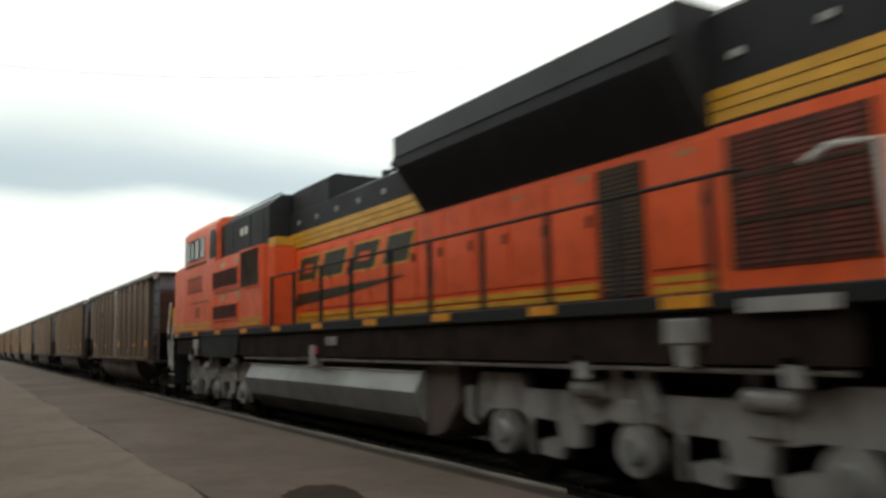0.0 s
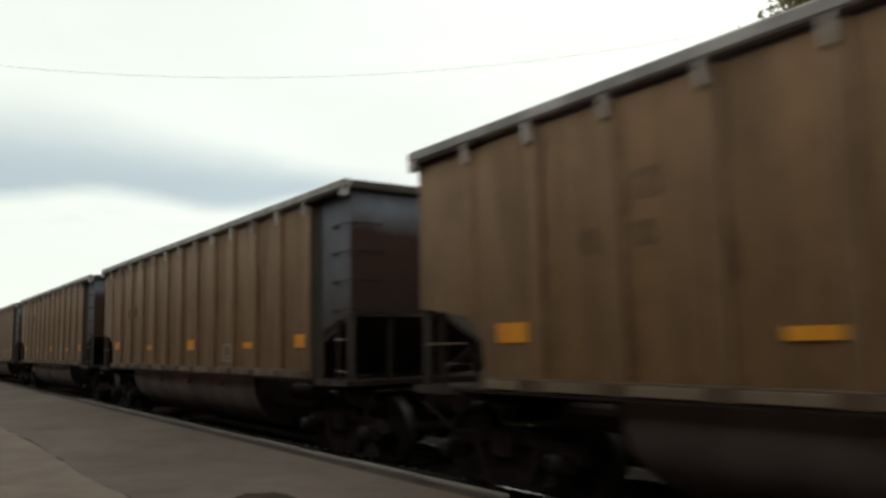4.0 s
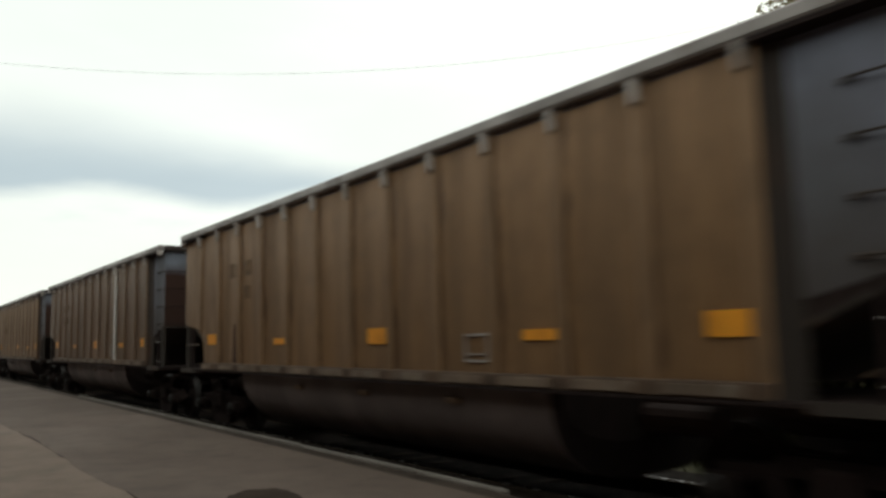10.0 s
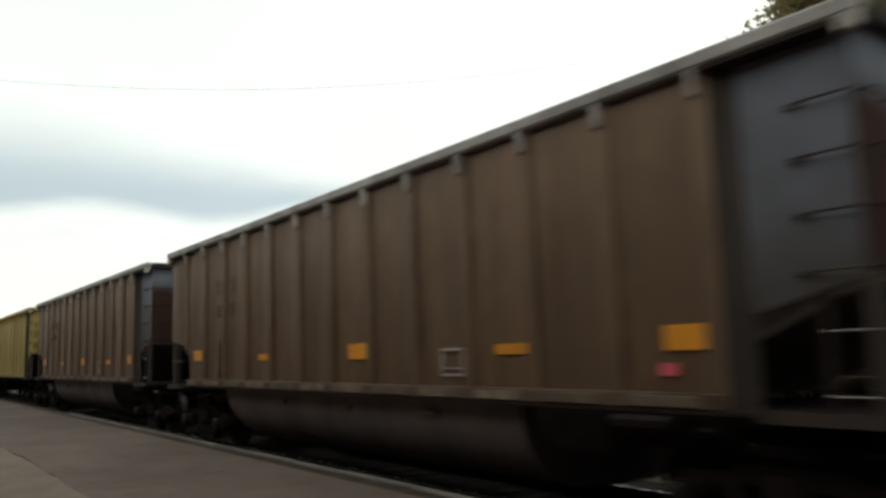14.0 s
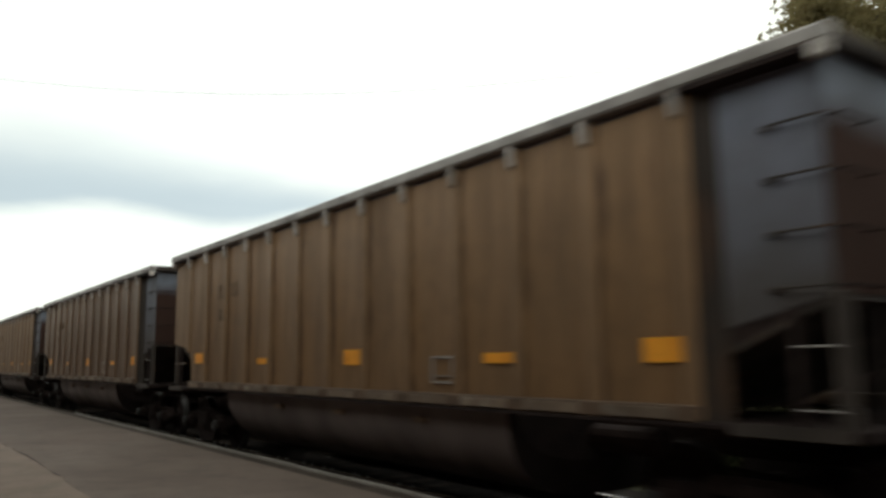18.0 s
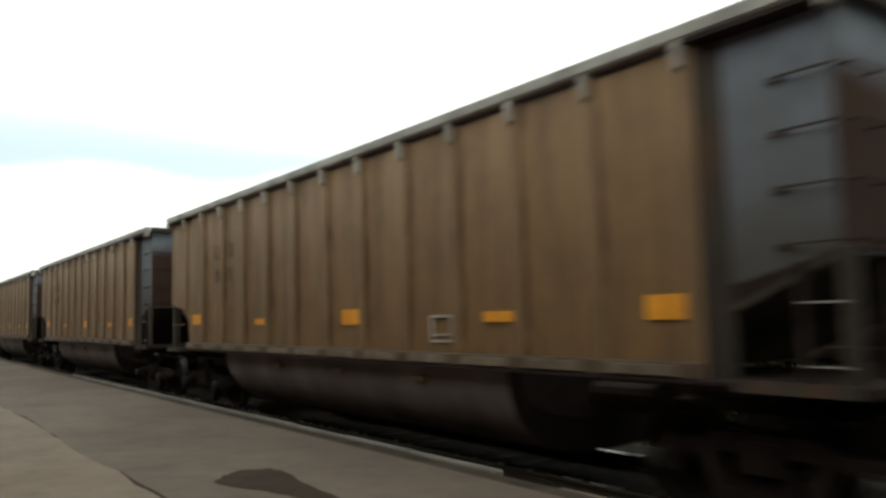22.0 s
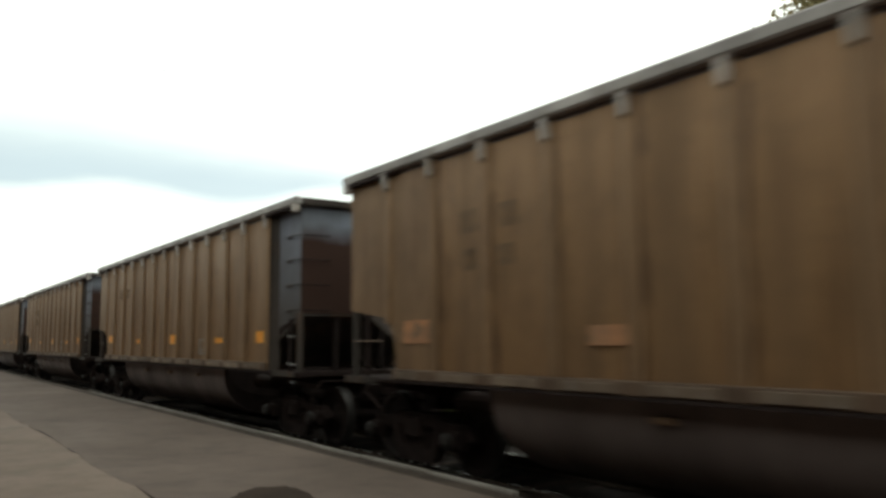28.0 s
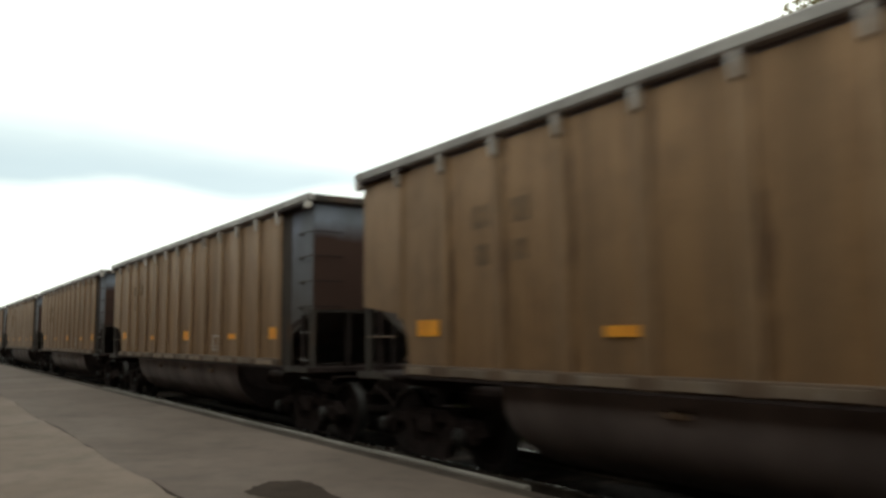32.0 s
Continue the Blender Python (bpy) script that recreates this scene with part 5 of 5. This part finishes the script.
        P("end_handrail", Form(UP).bent([(21.25, s * 1.55, 2.62), (21.45, s * 1.55, 2.70), (21.80, s * 1.55, 2.66), (21.86, s * 1.55, 1.7), (21.84, s * 1.55, 0.9)], 0.028), WHITE)
        for k, z in enumerate((0.28, 0.60, 0.90, 1.19, 1.45)):
            P("step_tread", B(1.0, 1.65, min(s * 1.50, s * 1.47), max(s * 1.50, s * 1.47), z, z + 0.022), WHITE)
    for k in range(9):
        x = 1.97 + 2.0 * k
        P("sill_reflector", B(x + 0.04, x + 0.46, -1.572, -1.555, 1.64, 1.735), SAFETY, "yellow sill reflector")
    P("sill_reflector", B(19.84, 20.32, -1.572, -1.555, 1.63, 1.735), SAFETY, "yellow sill reflector")
    P("sill_plate", B(20.63, 21.43, -1.572, -1.555, 1.57, 1.68), SILVER)
    # tank and things on it
    tank = P("fuel_tank", Form(UP).prism("x", [(-1.20, 1.08), (-1.34, 0.99), (-1.47, 0.73), (-1.36, 0.40), (-1.10, 0.14), (-0.9, 0.08), (0.9, 0.08), (1.10, 0.14), (1.36, 0.40), (1.47, 0.73), (1.34, 0.99), (1.20, 1.08)], 8.08, 15.35), TANK, "grey faceted fuel tank")
    # white strip painted as the sky's highlight on the top bevel
    P("tank_strip", B(8.08, 15.35, -1.37, -1.335, 0.985, 1.005), WHITE, "", False, tank)
    P("tank_end", Form(UP).prism("y", [(15.353, 0.16), (15.353, 1.15), (16.12, 1.15), (16.12, 0.62), (15.75, 0.24)], -1.27, 1.27), TUB, "grimy end of the tank", False, tank)
    P("fuel_filler", B(11.75, 12.0, -1.52, -1.35, 1.0, 1.38, 0.03).bent([(11.1, -1.45, 1.15), (11.65, -1.47, 1.18), (11.8, -1.47, 1.3)], 0.025), SILVER)
    P("filler_light", B(12.03, 12.11, -1.54, -1.46, 1.22, 1.34, 0.01), PINK)
    P("junction_box", B(12.5, 12.9, -1.535, -1.45, 1.36, 1.5, 0.015), SILVER)
    for x in (3.95, 19.82):
        P("sand_box", B(x, x + 0.42, -1.55, -1.36, 1.33, 1.55, 0.02).prism("y", [(x + 0.1, 1.33), (x + 0.32, 1.33), (x + 0.29, 1.15), (x + 0.13, 1.15)], -1.535, -1.36), SILVER)
    P("equipment_case", Form(UP).prism("y", [(4.75, 1.597), (4.75, 1.30), (4.97, 1.12), (7.48, 1.12), (7.7, 1.30), (7.7, 1.597)], -1.54, -1.42), BLACK)
    for x in (3.3, 5.35, 7.2, 18.6, 20.9):
        P("pipe_bracket", B(x, x + 0.16, -1.5, -1.38, 1.0, 1.26, 0.02), SILVER)
    loco_truck(loco, 5.05)
    loco_truck(loco, 19.12)
    return loco


LOCO = build_locomotive()


# ---- trees, shrubs, poles and wire beyond the track ----
def leaf_mesh(name, clumps, seed, size, spread=1.0):
    """Many small folded leaves scattered in clumps (x, y, z, radius, count)."""
    rnd = random.Random(seed)
    f = Form()
    vs, fs = [], []
    for cx, cy, cz, r, n in clumps:
        for _ in range(n):
            while True:
                p = Vector((rnd.uniform(-1, 1), rnd.uniform(-1, 1), rnd.uniform(-1, 1)))
                if p.length < 1:
                    break
            p *= (0.35 + 0.65 * p.length)
            c = Vector((cx, cy, cz)) + Vector((p.x, p.y, p.z * 0.75)) * r
            a = Vector((rnd.gauss(0, 1), rnd.gauss(0, 1), rnd.gauss(0, 0.6))).normalized()
            b = a.cross(Vector((rnd.gauss(0, 1), rnd.gauss(0, 1), rnd.gauss(0, 1)))).normalized()
            s = size * rnd.uniform(0.6, 1.3)
            k = len(vs)
            n3 = a.cross(b) * s * 0.25
            vs += [tuple(c - a * s), tuple(c + b * s * 0.45 + n3), tuple(c + a * s), tuple(c - b * s * 0.45 + n3)]
            fs += [(k, k + 1, k + 2), (k, k + 2, k + 3)]
    f.add(vs, fs)
    me = bpy.data.meshes.new(name)
    me.from_pydata(f.v, [], f.f)
    return me


def grow(f, tips, rnd, a, d, length, r, depth):
    """A limb that bends, thins and forks."""
    p = Vector(a)
    steps = 3
    for i in range(steps):
        d = (d + Vector((rnd.uniform(-0.2, 0.2), rnd.uniform(-0.2, 0.2), rnd.uniform(-0.03, 0.16)))).normalized()
        q = p + d * length / steps
        f.rod(tuple(p), tuple(q), r * (1 - i / steps * 0.45), 7, r * (1 - (i + 1) / steps * 0.45))
        p = q
    tips.append((p, depth))
    if depth == 0:
        return
    for k in range(3 if depth > 1 else 4):
        ang = rnd.uniform(0, 2 * math.pi)
        side = d.orthogonal().normalized()
        side.rotate(Matrix.Rotation(ang, 3, d))
        grow(f, tips, rnd, p, (d * 0.75 + side * rnd.uniform(0.55, 0.95)).normalized(), length * rnd.uniform(0.6, 0.8), r * 0.52, depth - 1)


def build_tree(x, y, height, seed, leaves, lean=0.0, top=99.0, west=-99.0):
    rnd = random.Random(seed)
    tree = tagged(new("tree"), "tall broadleaf tree with thinning olive-brown leaves beyond the track", "tree", "trees beyond the track")
    tree.location = (x, y, GROUND_Z - 0.1)
    f, tips = Form(), []
    grow(f, tips, rnd, (0, 0, 0), Vector((lean, 0, 1)).normalized(), height * 0.36, height * 0.017, 4)
    part("trunk", f.mesh("trunk", True), BARK, tree)
    clumps = [(p.x, p.y, p.z, rnd.uniform(0.55, 1.2), leaves if d == 0 else leaves // 2) for p, d in tips if d <= 2 and p.x > west and 3.5 < p.z < top * math.hypot(x + p.x, y + p.y) / math.hypot(x, y)]
    part("crown", leaf_mesh("crown", clumps, seed + 1, 0.11), LEAF, tree, label="uneven olive-brown crown with gaps")
    return tree


def build_shrubs():
    rnd = random.Random(21)
    kinds = []
    for k in range(4):
        cl = []
        for _ in range(34):
            a, r = rnd.uniform(0, 2 * math.pi), rnd.uniform(0, 2.3)
            h = (0.15 + 3.6 * rnd.random() ** 1.3) * (1 - r / 4.2)
            cl.append((r * math.cos(a), r * math.sin(a) * 0.7, h, rnd.uniform(0.7, 1.15), 420))
        stems = Form()
        for _ in range(7):
            a = rnd.uniform(0, 2 * math.pi)
            stems.rod((0.3 * math.cos(a), 0.3 * math.sin(a), -0.3), (1.3 * math.cos(a), 1.0 * math.sin(a), rnd.uniform(1.8, 3.2)), 0.06, 6, 0.02)
        kinds.append((leaf_mesh("shrub_leaves", cl, 50 + k, 0.105), stems.mesh("stem")))
    x = -110.0
    while x < 26:
        # low growth only where the hedge opens onto the hut
        az = math.degrees(math.atan2(-x, 12.8))
        step = rnd.uniform(1.9, 2.6)
        small = 41.6 < az < 47.5
        lm, sm = kinds[rnd.randrange(4)]
        sh = tagged(new("shrub"), "dense dark green shrub in the hedge beyond the track", "shrub", "hedge beyond the track")
        sh.location = (x, 12.8 + rnd.uniform(-0.5, 1.4), GROUND_Z - 0.05)
        sh.rotation_euler = (0, 0, rnd.uniform(0, 6.28))
        k = rnd.uniform(0.36, 0.44) if small else rnd.uniform(0.75, 1.0)
        sh.scale = (k * (1.5 if small else 1.0), k, k * rnd.uniform(0.85, 1.1) * (1.05 if small else 1.0))
        part("foliage", lm, HEDGE, sh)
        part("stem", sm, BARK, sh)
        x += step
    # more growth behind the opening
    for q in range(9):
        lm, sm = kinds[q % 4]
        sh = tagged(new("shrub"), "dense dark green shrub in the hedge beyond the track", "shrub", "hedge beyond the track")
        sh.location = (-48.0 + 3.1 * q, 34.0 + rnd.uniform(-0.8, 0.8), GROUND_Z - 0.05)
        sh.rotation_euler = (0, 0, rnd.uniform(0, 6.28))
        sh.scale = (1.2, 1.2, rnd.uniform(1.1, 1.3))
        part("foliage", lm, HEDGE, sh)
        part("stem", sm, BARK, sh)
    # a low white hut stands in the gap
    hut = tagged(new("hut"), "small white trackside hut seen through the hedge", "hut")
    hut.location = (-27.1, 29.5, GROUND_Z - 0.05)
    part("plinth", Form().box(-2.52, 2.52, -1.22, 1.22, 0, 1.15, 0.02).mesh("plinth"), ENDDUST, hut)
    part("wall", Form().box(-2.5, 2.5, -1.2, 1.2, 1.153, 2.1, 0.02).mesh("wall"), WHITE, hut)
    part("roof", Form().prism("x", [(-1.45, 2.1), (1.45, 2.1), (0, 2.6)], -2.7, 2.7).mesh("roof"), TUB, hut)
    part("door", Form().box(0.35, 1.0, -1.26, -1.2, 0.0, 1.9).mesh("door"), TUB, hut)
    part("window", Form().box(-0.75, -0.1, -1.23, -1.19, 1.4, 1.75).mesh("window"), GLASS, hut)
    part("band", Form().box(-2.53, 2.53, -1.23, -1.2, 1.28, 1.34).mesh("band"), TUB, hut)


def build_pole(x, y, top, label, arm=True):
    pole = tagged(new("utility_pole"), label, "utility pole", "utility poles")
    pole.location = (x, y, GROUND_Z)
    part("pole", Form().rod((0, 0, -0.3), (0, 0, top - GROUND_Z), 0.16, 12, 0.11).mesh("pole", True), POLEWOOD, pole)
    if arm:
        part("crossarm", Form().box(-0.9, 0.9, -0.06, 0.06, top - GROUND_Z - 0.55, top - GROUND_Z - 0.42).mesh("crossarm"), POLEWOOD, pole)
    for s in (-0.8, 0.0, 0.8) if arm else (0.0,):
        part("insulator", shared("insulator", lambda: Form().rod((0, 0, 0), (0, 0, 0.14), 0.045, 10, 0.03)), WIRE, pole, (s, 0, top - GROUND_Z - 0.42))
    return pole


def build_wire():
    a, d = Vector((-15.9, 24.0, 0)), Vector((-13.7, -20.7, 0))
    pts = []
    for i in range(28):
        s = 1.35 * i / 27
        z = 12.24 - 5.01 * s + 3.81 * s * s
        pts.append((a.x + d.x * s, a.y + d.y * s, z))
    wire = new("overhead_wire", Form().tube(pts, 0.0047, 5).mesh("overhead_wire"))
    wire.data.materials.append(WIRE)
    tagged(wire, "thin dark overhead wire sagging across the track", "wire")


def build_undergrowth():
    """Low dark weeds between the ballast and the hedge, added to hide lit ground."""
    rnd = random.Random(77)
    cl = []
    for _ in range(1100):
        x = 8.0 - 75.0 * rnd.random() ** 1.6
        y = rnd.uniform(9.7, 12.3)
        h = 0.12 + 0.30 * (y - 9.7) / 2.6
        cl.append((x, y, GROUND_Z + h * rnd.uniform(0.6, 1.3), rnd.uniform(0.3, 0.55), 52))
    weeds = new("undergrowth", leaf_mesh("undergrowth", cl, 78, 0.075))
    weeds.data.materials.append(WEED)
    tagged(weeds, "low dark green weeds added to hide lit ground between ballast and hedge", "weeds", kind="stuff")


build_shrubs()
build_undergrowth()
build_tree(-8.3, 25.5, 15.5, 4, 240, west=-4.0)
build_tree(-17.2, 27.0, 9.2, 15, 230, 0.0, 12.4)
build_tree(-2.4, 27.5, 14.0, 7, 200)
build_tree(5.0, 26.0, 13.0, 12, 150)
build_pole(-15.9, 24.0, 11.95, "weathered timber utility pole among the trees", False)
build_pole(-34.4, -3.95, 12.0, "weathered timber utility pole on the near side of the track")
build_wire()


# ---- the train ----
CARS = [build_gondola(i) for i in range(44)]


for wheel, side in TREADS:
    if side < 0:
        part("tread", shared("tread", lambda: tread_form(-1), True), TREAD, wheel)


def motions():
    """The whole train rolls past at a steady twenty metres a second."""
    walk(LOCO, [(t, pose(train_x(t, a) - 0.12, TRACK_Y, RAIL_Z)) for t, a in SLIP])
    for i, car in enumerate(CARS):
        walk(car, [(t, pose(train_x(t, a) - PITCH * (i + 0.5), TRACK_Y, RAIL_Z)) for t, a in SLIP])
    # wheels turn while their car rolls by
    for car, q, r, wheel in WHEELS:
        back = PITCH * (CARS.index(car) + 0.5) if car in CARS else -11.0
        t0 = max(0.0, (back + 24.5 - 66.0) / 20.12)
        t1 = min(32.0, (back + 24.5 + 12.0) / 20.12)
        if t0 >= t1:
            continue
        n = max(1, int((t1 - t0) * 20.12 / r / 1.45) + 1)
        rows = [(t0 + (t1 - t0) * k / n, pose(q, 0, r, 0, math.degrees((t1 - t0) * k / n * 20.12 / r))) for k in range(n + 1)]
        still = [(0.0, rows[0][1])] if t0 > 0 else []
        rest = [(32.0, rows[-1][1])] if t1 < 32 else []
        walk(wheel, still + rows + rest)


motions()
